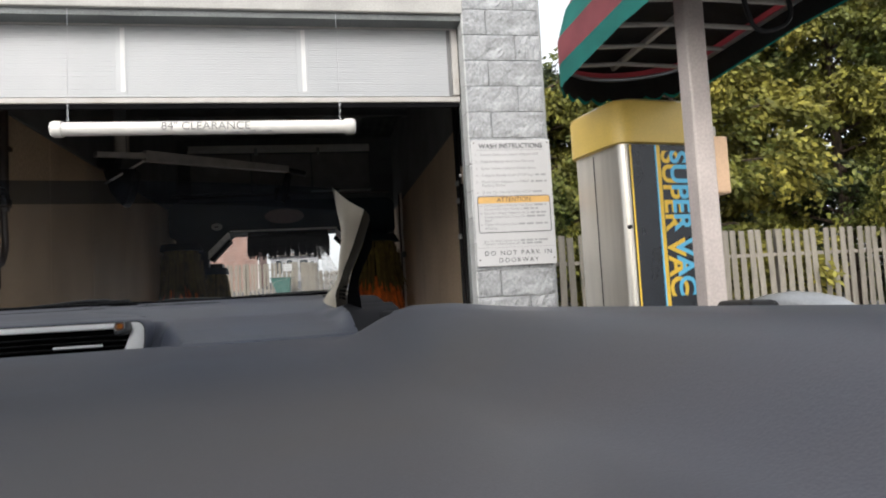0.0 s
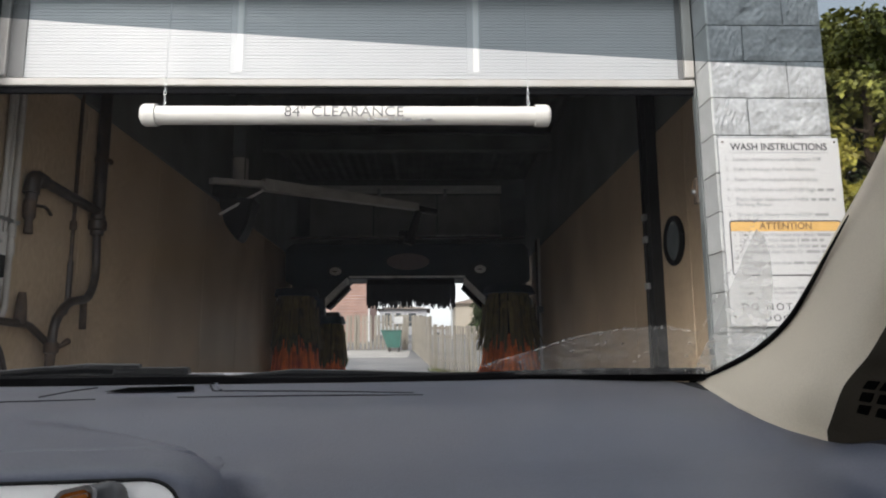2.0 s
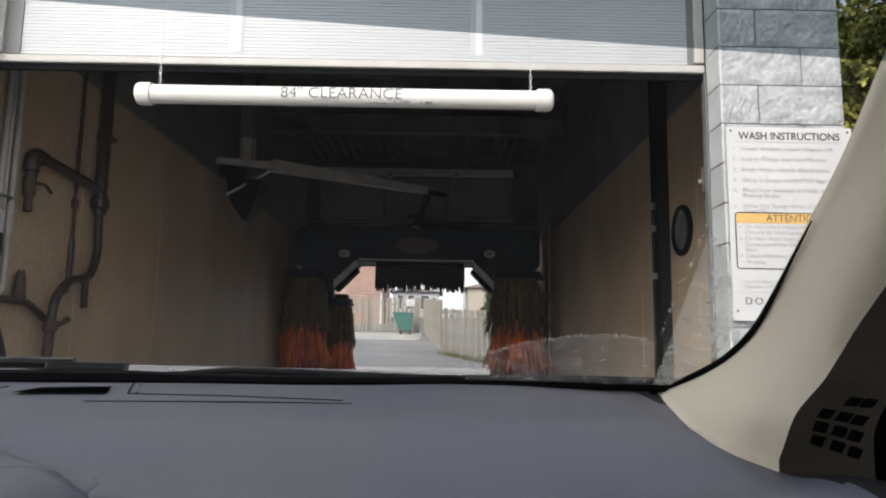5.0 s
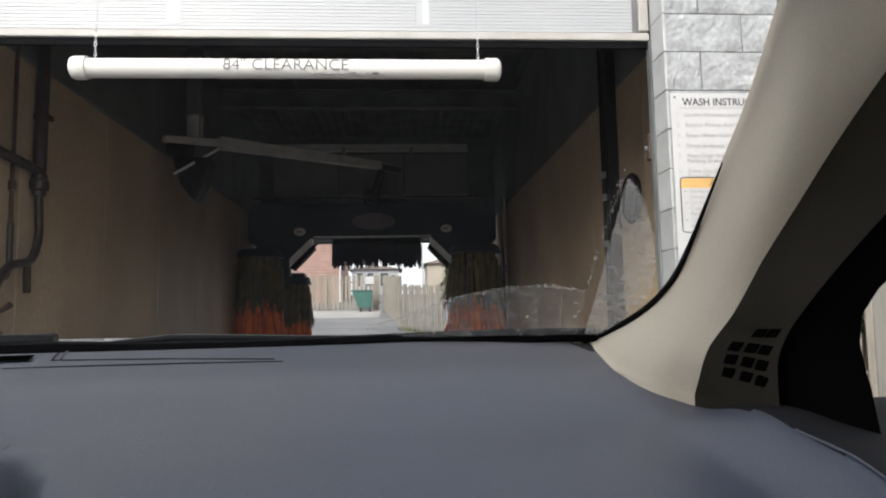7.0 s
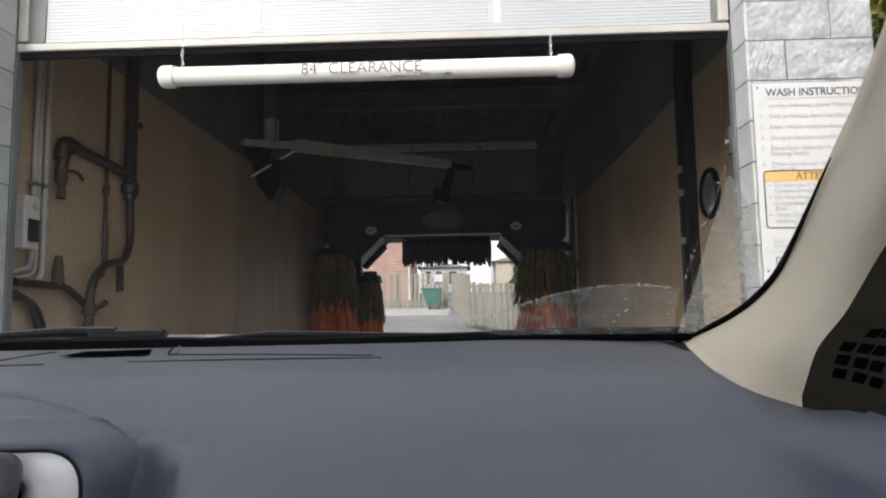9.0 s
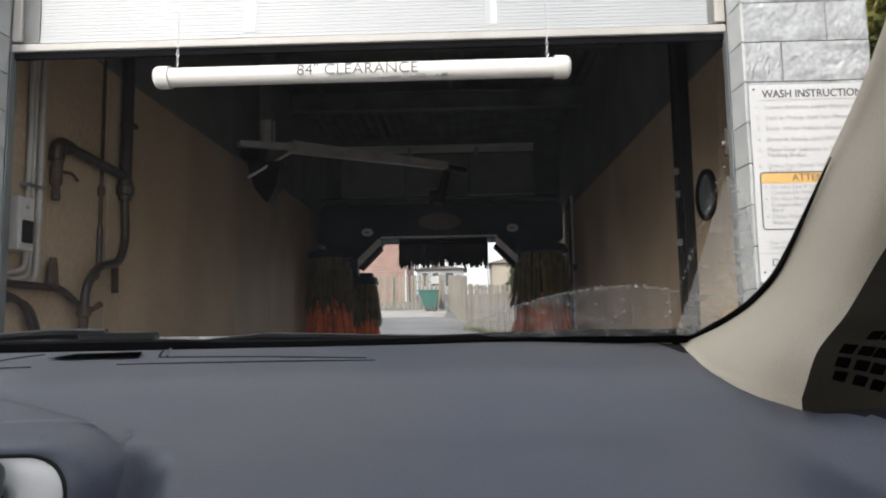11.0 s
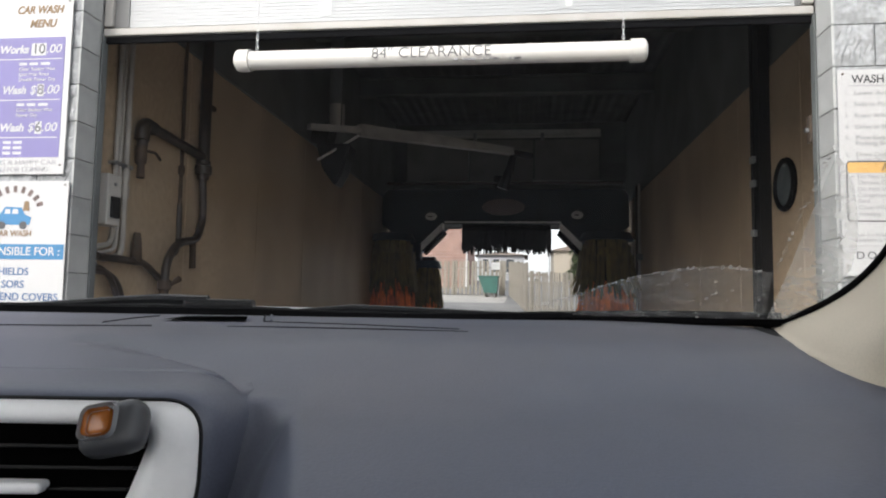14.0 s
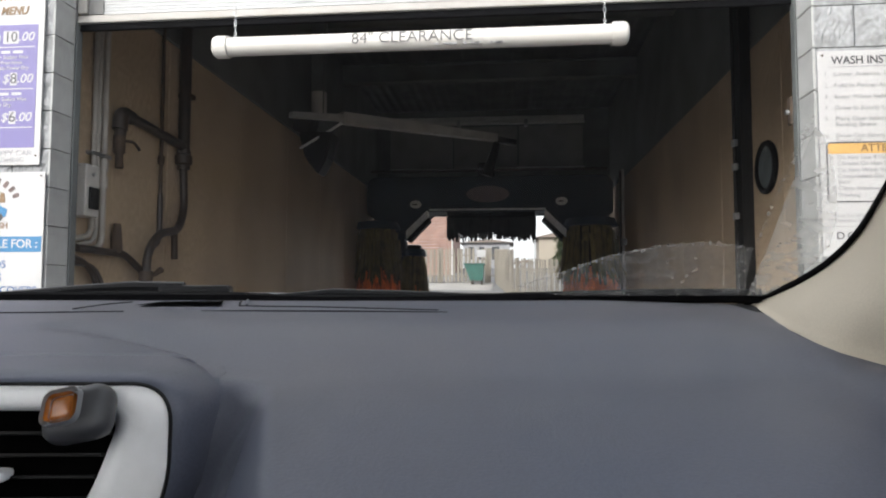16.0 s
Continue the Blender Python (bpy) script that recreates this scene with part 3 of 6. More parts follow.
# price menu and the notice under it
s = sign_board("menu_sign", -3.20, XL - 0.015, 1.625, 2.53, "white and violet price menu board on the block wall")
words("heading", "CAR WASH", 0.056, M_BROWNINK, s, FACE(-2.475, -0.0042, 2.468), slant=0.22, align="RIGHT", width=0.25, bold=0.0020)
words("heading", "MENU", 0.056, M_BROWNINK, s, FACE(-2.51, -0.0042, 2.395), slant=0.22, align="RIGHT", width=0.14, bold=0.0020)
part("price_panel", bbox(-3.17, XL - 0.045, -0.0048, -0.0034, 1.71, 2.325), M_PURPLE, s, "violet price panel")
for z, digits, rest, kind_word in ((2.262, "10", ".00", "Works"), (2.052, "8", ".00", "Wash"), (1.860, "6", ".00", "Wash")):
    x0 = -2.637 if len(digits) > 1 else -2.592
    part("price_tile", bbox(x0, -2.556, -0.0060, -0.0049, z - 0.032, z + 0.032), M_SIGN, s, "white price tile")
    words("price", digits, 0.072, M_INK, s, FACE((x0 - 2.556) / 2, -0.0068, z))
    words("price", rest, 0.062, M_SIGN, s, FACE(-2.553, -0.0056, z), slant=0.22, align="LEFT", width=0.078, bold=0.0006)
    if len(digits) == 1:
        words("price", "$", 0.062, M_SIGN, s, FACE(-2.596, -0.0056, z), slant=0.22, align="RIGHT", bold=0.0006)
    words("price", kind_word, 0.056, M_SIGN, s, FACE(-2.65, -0.0056, z), slant=0.22, align="RIGHT", bold=0.0018)
    part("rule", bbox(-2.95, -2.47, -0.0056, -0.0049, z - 0.052, z - 0.047), M_SIGN, s)
    lines = {"10": ["", "Clear Sealant Wax", "Spot Free Rinse", "Double Power Dry"], "8": ["", "Clear Sealant Wax", "Power Dry"], "6": ["", "", ""]}[digits]
    for i, text in enumerate(lines):
        zz = z - 0.074 - i * 0.027
        if text:
            words("price_line", text, 0.026, M_SIGN, s, FACE(-2.70, -0.0056, zz), align="LEFT", slant=0.15)
        else:
            random.seed(int(z * 100) + i)
            for x, w in ((-2.70 - (0.06 if digits == "6" else 0), 0.05), (-2.645 - (0.06 if digits == "6" else 0), 0.055), (-2.583, 0.06))[:3 if digits != "6" else 2]:
                part("price_line", bbox(x, x + w - 0.008, -0.0056, -0.0049, zz - 0.007, zz + 0.007), M_SIGN, s)
words("notice", "CAR IS A HAPPY CAR", 0.036, M_INKGREY, s, FACE(-2.465, -0.0042, 1.683), align="RIGHT", width=0.40)
words("notice", "YOU FOR COMING", 0.036, M_INKGREY, s, FACE(-2.505, -0.0042, 1.648), align="RIGHT", width=0.31)
s.location.x = -0.025

s = sign_board("liability_sign", -3.20, XL - 0.005, 0.80, 1.59, "white notice board with a blue stripe on the block wall")
part("stripe", bbox(-3.17, XL - 0.012, -0.0048, -0.0034, 1.20, 1.275), M_CYAN, s, "blue stripe")
words("notice", "RESPONSIBLE FOR :", 0.058, M_SIGN, s, FACE(-2.44, -0.0056, 1.238), align="RIGHT", bold=0.0006)
for z, text, x in ((1.138, "SHIELDS", -2.60), (1.075, "SORS", -2.62), (1.014, "END COVERS", -2.437)):
    words("notice", text, 0.052, M_NAVYINK, s, FACE(x, -0.0042, z), align="RIGHT", bold=0.0006)
DX, DZ, DK = -2.70, 1.425, 1.35                    # middle and size of the printed car


def drawn(pts):
    return [(DX + DK * x, DZ + DK * z) for x, z in pts]


part("drawing", prism(bmesh.new(), drawn([(-0.07, -0.04), (0.065, -0.04), (0.07, -0.012), (0.045, -0.002), (0.03, 0.024), (-0.035, 0.027), (-0.055, 0.0), (-0.075, -0.008)])[::-1], -0.0048, -0.0036), M_CYAN, s, "small blue car drawing")
for x in (-0.045, 0.04):
    part("drawing", prism(bmesh.new(), drawn(ellipse(0.015, 0.015, x, -0.042, 14)), -0.0054, -0.0049), M_INK, s)
for x in (-0.025, 0.006):
    part("drawing", prism(bmesh.new(), drawn([(x - 0.012, 0.001), (x + 0.012, 0.001), (x + 0.010, 0.018), (x - 0.010, 0.018)])[::-1], -0.0054, -0.0049), M_SIGN, s)
part("drawing", prism(bmesh.new(), drawn([(0.035, 0.012), (0.062, 0.012), (0.058, 0.045), (0.042, 0.050)])[::-1], -0.0054, -0.0049), M_BROWNINK, s)
words("notice", "CAR WASH", 0.040, M_BROWNINK, s, FACE(DX, -0.0042, DZ - 0.098), width=0.20, bold=0.0010)
for k in range(9):
    a = radians(160 - k * 17.5)
    bm = bmesh.new()
    box(bm, -0.010, 0.010, -0.0046, -0.0036, -0.017, 0.017, pose(DX + 0.145 * math.cos(a), 0, DZ + 0.01 + 0.115 * math.sin(a), 0, 90 - math.degrees(a), 0))
    part("arched_mark", bm, M_EMBLEM, s)

# ---- inside the bay ----
# left wall: pipe drop with an elbow, hoses, conduits and a control box
PX = WL + 0.07
p = root("water_pipe", "dark steel water pipe with black hose on the bay wall", "pipe", (0, 0.06, -0.02))
part("riser", tube(bmesh.new(), [(PX, 6.48, 2.02), (PX, 6.49, 4.30)], 0.042, 14), M_PIPE, p, smooth=True)
part("union", tube(bmesh.new(), [(PX, 6.48, 1.92), (PX, 6.48, 1.95), (PX, 6.48, 1.96), (PX, 6.48, 2.02), (PX, 6.48, 2.03), (PX, 6.48, 2.06)], [0.045, 0.045, 0.062, 0.062, 0.05, 0.05], 14), M_PIPE, p, smooth=True)
part("branch", tube(bmesh.new(), bend([(PX, 6.49, 2.085), (PX, 5.68, 2.13), (PX, 5.66, 1.92)], 0.07), 0.034, 12), M_PIPE, p, smooth=True)
part("elbow", tube(bmesh.new(), bend([(PX, 5.78, 2.122), (PX, 5.672, 2.13), (PX, 5.66, 2.02)], 0.08), 0.045, 12), M_PIPE, p, smooth=True)
part("tap", tube(bmesh.new(), [(PX, 5.66, 1.98), (PX, 5.66, 1.88), (PX + 0.005, 5.655, 1.86), (PX + 0.01, 5.65, 1.78)], [0.036, 0.036, 0.022, 0.026], 10), M_RUST, p, "rusted tap outlet", smooth=True)
part("tap_lever", tube(bmesh.new(), bend([(PX + 0.03, 5.66, 1.95), (PX + 0.05, 5.74, 1.955), (PX + 0.05, 5.80, 1.92)], 0.03), 0.010, 8), M_PIPE, p, smooth=True)
part("hose", tube(bmesh.new(), bend([(PX, 6.48, 1.93), (PX + 0.01, 6.49, 1.62), (PX + 0.03, 6.37, 1.46), (PX + 0.04, 6.09, 1.42), (PX + 0.05, 5.93, 1.28), (PX + 0.05, 5.92, 1.10)], 0.14, 8), 0.028, 12), M_PIPE, p, "black flexible hose", smooth=True)
part("valve", tube(bmesh.new(), [(PX + 0.05, 5.92, 1.16), (PX + 0.05, 5.92, 1.10), (PX + 0.05, 5.92, 1.09), (PX + 0.05, 5.91, 0.92)], [0.044, 0.044, 0.03, 0.03], 10), M_RUST, p, smooth=True)
part("valve_handle", tube(bmesh.new(), [(PX + 0.09, 5.93, 1.13), (PX + 0.09, 6.03, 1.17)], [0.012, 0.022], 8), M_RUST, p, smooth=True)
part("drain_leg", tube(bmesh.new(), bend([(PX + 0.05, 5.91, 0.93), (PX + 0.05, 5.84, 0.72), (PX + 0.02, 5.70, 0.40), (PX, 5.66, 0.02)], 0.1), 0.030, 10), M_PIPE, p, smooth=True)
part("manifold", tube(bmesh.new(), bend([(PX, 5.28, 1.27), (PX, 5.75, 1.26), (PX + 0.02, 5.92, 1.16)], 0.05), 0.022, 10), M_PIPE, p, smooth=True)
part("strainer", tube(bmesh.new(), [(PX, 5.665, 1.44), (PX, 5.665, 1.38), (PX, 5.665, 1.26)], [0.02, 0.03, 0.036], 10), M_RUST, p, smooth=True)
for y, z in ((6.47, 3.2), (6.49, 2.45)):
    part("clamp", bbox(PX - 0.05, PX + 0.05, y - 0.02, y + 0.06, z, z + 0.035, 0.004, 1), M_RUST, p)

c = root("wall_conduit", "grey conduits running down beside the opening to a floor bend", "conduit")
for y, r, zb in ((5.51, 0.016, 1.33), (5.55, 0.013, 1.30), (5.61, 0.018, 1.27)):
    part("tube", tube(bmesh.new(), bend([(WL + 0.045, y, 4.3), (WL + 0.045, y, zb), (WL + 0.045, y - 0.18, zb - 0.03)], 0.07), r, 10), M_CONDUIT, c, smooth=True)
for z in (2.60, 1.72, 1.62):
    part("coupling", tube(bmesh.new(), [(WL + 0.045, 5.61, z), (WL + 0.045, 5.61, z + 0.07)], 0.025, 10), M_CONDUIT, c, smooth=True)
part("strap", bbox(WL + 0.021, WL + 0.06, 5.47, 5.66, 1.80, 1.82), M_GALV, c)
c = root("thin_conduit", "thin rusty conduit with a stub elbow on the bay wall", "conduit")
part("tube", tube(bmesh.new(), bend([(WL + 0.035, 6.28, 4.3), (WL + 0.035, 6.29, 1.33), (WL + 0.035, 6.14, 1.30)], 0.06), 0.013, 8), M_RUST, c, smooth=True)
part("joint", tube(bmesh.new(), [(WL + 0.035, 6.285, 1.89), (WL + 0.035, 6.285, 1.95)], 0.024, 8), M_RUST, c, smooth=True)
part("lower_sleeve", tube(bmesh.new(), [(WL + 0.035, 6.29, 1.42), (WL + 0.035, 6.29, 1.68)], 0.020, 8), M_PIPE, c, smooth=True)
part("stub", tube(bmesh.new(), [(WL + 0.04, 6.50, 1.24), (WL + 0.04, 6.49, 1.47)], 0.024, 8), M_RUST, c, smooth=True)
h = root("drain_hose", "black hoses curving down to the bay floor", "hose")
for d in (0.0, 0.05):
    part("hose_run", tube(bmesh.new(), bend([(WL + 0.06, 5.24, 1.22 - d), (WL + 0.08, 5.46 + d, 1.16), (WL + 0.09, 5.60 + d, 0.85), (WL + 0.09, 5.66 + d, 0.02)], 0.2, 8), 0.017, 8), M_PIPE, h, smooth=True)

b = root("control_box", "pale grey control box with a dark switch on the bay wall", "control box")
part("body", bbox(WL + 0.021, WL + 0.13, 5.315, 5.445, 1.425, 1.715, 0.008), M_BOXGREY, b)
part("switch", bbox(WL + 0.131, WL + 0.145, 5.34, 5.42, 1.467, 1.588, 0.005), M_BLACK, b, "dark switch plate")
part("key_lock", tube(bmesh.new(), [(WL + 0.13, 5.38, 1.66), (WL + 0.142, 5.38, 1.66)], 0.010, 10), M_GALV, b)

# right wall: dark channel post with a cable, round window, jamb latch
r = root("channel_post", "dark steel channel post with cable clips on the bay wall", "post")
bm = bmesh.new()
box(bm, WR - 0.10, WR - 0.021, 6.95, 6.965, 0.0, 4.3)
box(bm, WR - 0.10, WR - 0.085, 6.966, 7.135, 0.0, 4.3)
box(bm, WR - 0.10, WR - 0.021, 7.136, 7.15, 0.0, 4.3)
part("channel", bm, M_BLACK, r)
part("cable", tube(bmesh.new(), [(WR - 0.115, 7.04, 4.2), (WR - 0.12, 7.05, 3.0), (WR - 0.112, 7.07, 2.1), (WR - 0.12, 7.04, 1.2), (WR - 0.115, 7.05, 0.1)], 0.012, 8), M_BLACK, r, smooth=True)
for z in (2.10, 1.92, 1.55):
    part("clip", bbox(WR - 0.13, WR - 0.101, 7.02, 7.09, z, z + 0.05, 0.004, 1), M_GALV, r)
w = root("round_window", "round dark-rimmed porthole in the bay wall", "window")
TOX = lambda x, y, z: Matrix.Translation((x, y, z)) @ Matrix.Rotation(radians(90), 4, "Z")  # noqa: E731
bm = bmesh.new()
pts = [(WR - 0.035, 6.66 + 0.165 * math.cos(a), 1.87 + 0.165 * math.sin(a)) for a in np.linspace(0, 2 * math.pi, 33)]
tube(bm, pts, 0.022, 8, caps=False)
part("rim", bm, M_RUBBER, w, smooth=True)
bm = prism(bmesh.new(), ellipse(0.16, 0.16, n=32), -0.006, 0.006)
bmesh.ops.transform(bm, matrix=TOX(WR - 0.03, 6.66, 1.87), verts=bm.verts)
part("pane", bm, mat("grey_porthole", (0.16, 0.19, 0.20), 0.25, var=0.15, scale=5), w, "dull grey-blue pane")
l = root("jamb_latch", "small rusty latch plate on the jamb of the opening", "latch")
part("plate", bbox(XR - 0.02, XR - 0.002, YF + 0.215, YF + 0.255, 1.80, 1.93, 0.003, 1), M_RUST, l)
part("bolt", tube(bmesh.new(), [(XR - 0.035, YF + 0.235, 1.86), (XR - 0.02, YF + 0.235, 1.86)], 0.012, 8), M_GALV, l)
k = root("wall_conduit", "pale vertical conduit beside the gantry on the bay wall", "conduit")
part("tube", tube(bmesh.new(), [(WR - 0.06, 12.45, 0.0), (WR - 0.06, 12.45, 2.9)], 0.02, 8), M_CONDUIT, k, smooth=True)
part("tube", tube(bmesh.new(), [(WR - 0.06, 12.62, 0.0), (WR - 0.06, 12.62, 2.9)], 0.03, 8), M_PIPE, k, smooth=True)
part("junction", bbox(WR - 0.10, WR - 0.021, 12.35, 12.49, 1.72, 1.82, 0.006), M_BAYDARK, k)

# overhead boom with a dryer nozzle hung at its root
a = root("spray_boom", "long pale metal boom reaching across the bay under the ceiling", "boom")
A0, A1, A2 = Vector((-2.42, 8.55, 2.83)), Vector((-2.00, 9.0, 2.90)), Vector((-0.36, 10.6, 3.01))


def beam(p, q, h0, h1, t):
    bm = bmesh.new()
    d = (q - p).normalized()
    sd = d.cross(Vector((0, 0, 1))).normalized() * t
    up = Vector((0, 0, 1))
    quads = []
    for c0, hh in ((p, h0), (q, h1)):
        quads.append([bm.verts.new(c0 + sx * sd + sz * up * hh) for sx, sz in ((-1, -1), (1, -1), (1, 1), (-1, 1))])
    for i in range(4):
        bm.faces.new((quads[0][i], quads[0][(i + 1) % 4], quads[1][(i + 1) % 4], quads[1][i]))
    bm.faces.new(quads[0][::-1])
    bm.faces.new(quads[1])
    return bm


M_BOOM = mat("pale_boom_metal", (0.48, 0.47, 0.45), 0.5, var=0.12)
part("root_section", beam(A0, A1, 0.028, 0.034, 0.04), M_BOOM, a)
part("boom_section", beam(A1, A2, 0.065, 0.045, 0.05), M_BOOM, a)
part("nozzle_head", bbox(-0.16, 0.16, -0.06, 0.06, -0.035, 0.035, 0.015, m=Matrix.Translation(A2 + Vector((0.12, 0.1, -0.02))) @ Matrix.Rotation(radians(12), 4, "Y")), M_BLACK, a, "black spray head")
part("drop_hose", tube(bmesh.new(), [A2 + Vector((0.02, 0.1, -0.05)), A2 + Vector((-0.04, 0.1, -0.25)), A2 + Vector((-0.12, 0.1, -0.48))], [0.05, 0.06, 0.075], 8), M_BLACK, a, smooth=True)
part("stay", tube(bmesh.new(), [A1 + Vector((0.0, 0, -0.06)), (-2.38, 8.75, 2.52)], 0.014, 8), M_GUIDE, a)
part("hanger", bbox(-2.30, -2.16, 8.85, 8.97, 2.88, 4.30, 0.006, 1), M_BAYDARK, a)
part("pivot_motor", tube(bmesh.new(), [(-2.23, 8.91, 2.90), (-2.23, 8.91, 3.16)], 0.085, 12), M_CONDUIT, a, smooth=True)

d = root("dryer_nozzle", "black wedge-shaped dryer nozzle hung from the boom", "dryer")
bm = bmesh.new()
prism(bm, [(-2.44, 2.72), (-2.06, 2.72), (-2.13, 2.42), (-2.22, 2.26), (-2.36, 2.44)], 8.85, 9.15)
bmesh.ops.bevel(bm, geom=list(bm.edges), offset=0.02, segments=2, affect="EDGES")
part("housing", bm, M_BLACK, d)
part("inlet", tube(bmesh.new(), [(-2.5, 8.98, 2.86), (-2.30, 8.98, 2.80)], [0.10, 0.13], 14), M_BLACK, d, smooth=True)

# gantry with its brushes
GY = 12.9
g = root("wash_gantry", "black arch-shaped car wash gantry standing across the bay", "car wash gantry", (0, GY, 0))
bm = bmesh.new()
prism(bm, [(-2.55, 2.28), (-2.55, 2.80), (-2.45, 2.90), (1.38, 2.90), (1.48, 2.80), (1.48, 2.28), (0.75, 1.95), (0.42, 2.34), (-1.52, 2.34), (-1.86, 1.95)][::-1], -0.02, 0.75)
bmesh.ops.bevel(bm, geom=[e for e in bm.edges], offset=0.02, segments=2, affect="EDGES")
part("crossbeam", bm, M_NAVY, g)
for x0, x1 in ((-2.55, -1.97), (0.82, 1.48)):
    part("leg", bbox(x0, x1, 0.57, 0.75, 0.0, 2.30, 0.03), M_NAVY, g)
    part("foot", bbox(x0 - 0.03, x1 + 0.03, 0.15, 0.85, 0.0, 0.12, 0.02), M_NAVY, g)
part("sill_strip", bbox(-1.50, 0.40, -0.035, -0.021, 2.335, 2.365, 0.004, 1), M_GUIDE, g, "pale strip under the crossbeam")
part("emblem", prism(bmesh.new(), ellipse(0.35, 0.135, -0.535, 2.60), -0.045, -0.021), M_EMBLEM, g, "dull oval emblem")
for x, z in ((-1.72, 2.44), (0.655, 2.47)):
    lens = part("lamp", prism(bmesh.new(), ellipse(0.095, 0.065, x, z), -0.06, -0.021), M_LENS, g, "oval unlit lamp")
    part("lamp_slit", bbox(x - 0.05, x + 0.03, -0.064, -0.061, z - 0.012, z + 0.006), M_BLACK, lens)
for sx, x0, x1 in ((-1, -1.50, -1.84), (1, 0.38, 0.72)):
    bm = bmesh.new()
    o = [(x0, 2.31), (x0 - sx * 0.0, 2.20), (x1, 1.84), (x1, 1.98)]
    prism(bm, o if sx > 0 else o[::-1], -0.30, -0.03)
    gp = part("guide_panel", bm, M_GUIDE, g, "pale slanted guide panel")
    bm = bmesh.new()
    o = [(x0 - sx * 0.02, 2.20), (x0 - sx * 0.05, 2.14), (x1 - sx * 0.06, 1.80), (x1 - sx * 0.0, 1.84)]
    prism(bm, o if sx > 0 else o[::-1], -0.29, -0.05)
    part("edge_strip", bm, M_RUBBER, gp)
part("top_bracket", bbox(-0.70, -0.42, 0.1, 0.3, 2.90, 3.15, 0.02), M_BLACK, g)
part("nozzle_rail", tube(bmesh.new(), [(-2.5, 0.1, 3.02), (1.4, 0.1, 3.02)], 0.025, 8), M_PIPE, g, smooth=True)


def strip(bm, p, out, length, width, flare, thick=0.006):
    """One hanging foam strip, flared outwards, in three pieces."""
    side = Vector((-out.y, out.x, 0)) * width / 2
    prev, steps = None, 4
    for i in range(steps + 1):
        t = i / steps
        c = p + out * (flare * t * t) + Vector((0, 0, -length * t)) + side * (0.5 * math.sin(3 * t + p.x * 40))
        w = side * (1.0 - 0.35 * t)
        ring = [bm.verts.new(c - w), bm.verts.new(c + w), bm.verts.new(c + w + out * thick), bm.verts.new(c - w + out * thick)]
        if prev:
            for k in range(4):
                bm.faces.new((prev[k], prev[(k + 1) % 4], ring[(k + 1) % 4], ring[k]))
        else:
            bm.faces.new(ring[::-1])
        prev = ring
    bm.faces.new(prev)


def brush(x, y, r, ztop, zbot, seed, label, strips=70):
    rnd = random.Random(seed)
    e = root("side_brush", label, "brush", (x, y, 0), "side brushes of the gantry")
    part("core", tube(bmesh.new(), [(0, 0, 0.05), (0, 0, ztop + 0.1)], r * 0.62, 16), M_RUBBER, e, smooth=True)
    part("cap", tube(bmesh.new(), [(0, 0, ztop - 0.02), (0, 0, ztop + 0.10)], [r * 0.95, r * 0.8], 18), M_NAVY, e, smooth=True)
    span = ztop - zbot
    for nm, m, lo, hi, lab in (("upper_bristles", M_ST_YEL, 0.52, 1.0, "faded yellow-brown foam strips"), ("middle_bristles", M_ST_ORA, 0.25, 0.64, "bright orange foam strips"), ("lower_bristles", M_ST_RED, 0.0, 0.36, "dark red foam strips")):
        bm = bmesh.new()
        for lay in range(3):
            for k in range(strips):
                an = 2 * math.pi * (k + rnd.random()) / strips
                o = Vector((math.cos(an), math.sin(an), 0))
                zt = zbot + span * (hi - lay * 0.12 * (hi - lo)) + rnd.uniform(-0.05, 0.05)
                ln = (zt - (zbot + span * lo)) * rnd.uniform(0.70, 1.04)
                strip(bm, o * (r * (0.70 + 0.1 * lay)) + Vector((0, 0, zt)), o, ln, rnd.uniform(0.025, 0.05), r * rnd.uniform(0.12, 0.34))
        tagged(part(nm, bm, m, e, lab), kind="stuff")
    return e


brush(-2.30, GY - 0.30, 0.40, 2.02, 0.14, 1, "tall side brush of yellow, orange and red foam strips")
brush(-1.80, GY + 0.28, 0.24, 1.62, 0.14, 2, "smaller side brush of orange and dark foam strips", 46)
brush(1.08, GY - 0.30, 0.46, 2.05, 0.14, 3, "tall side brush of yellow, orange and red foam strips")
t = root("top_brush", "black foam top brush hanging from the gantry beam", "brush", (0, GY + 0.30, 0))
part("core", tube(bmesh.new(), [(-1.22, 0, 2.26), (0.24, 0, 2.26)], 0.11, 14), M_RUBBER, t, smooth=True)
bm = bmesh.new()
rnd = random.Random(9)
for yy in (-0.16, -0.08, 0.0, 0.08, 0.16):
    for k in range(64):
        x = -1.22 + 1.46 * (k + rnd.random()) / 64
        strip(bm, Vector((x, yy, 2.30 - abs(yy) * 0.4)), Vector((0, -1 if yy <= 0 else 1, 0)), rnd.uniform(0.26, 0.44) - abs(yy) * 0.3, rnd.uniform(0.02, 0.045), rnd.uniform(0.0, 0.05))
tagged(part("bristles", bm, M_ST_BLK, t), kind="stuff")
part("drive_motor", bbox(-2.02, -1.76, 0.55, 0.80, 1.62, 1.84, 0.03), M_BLACK, t)

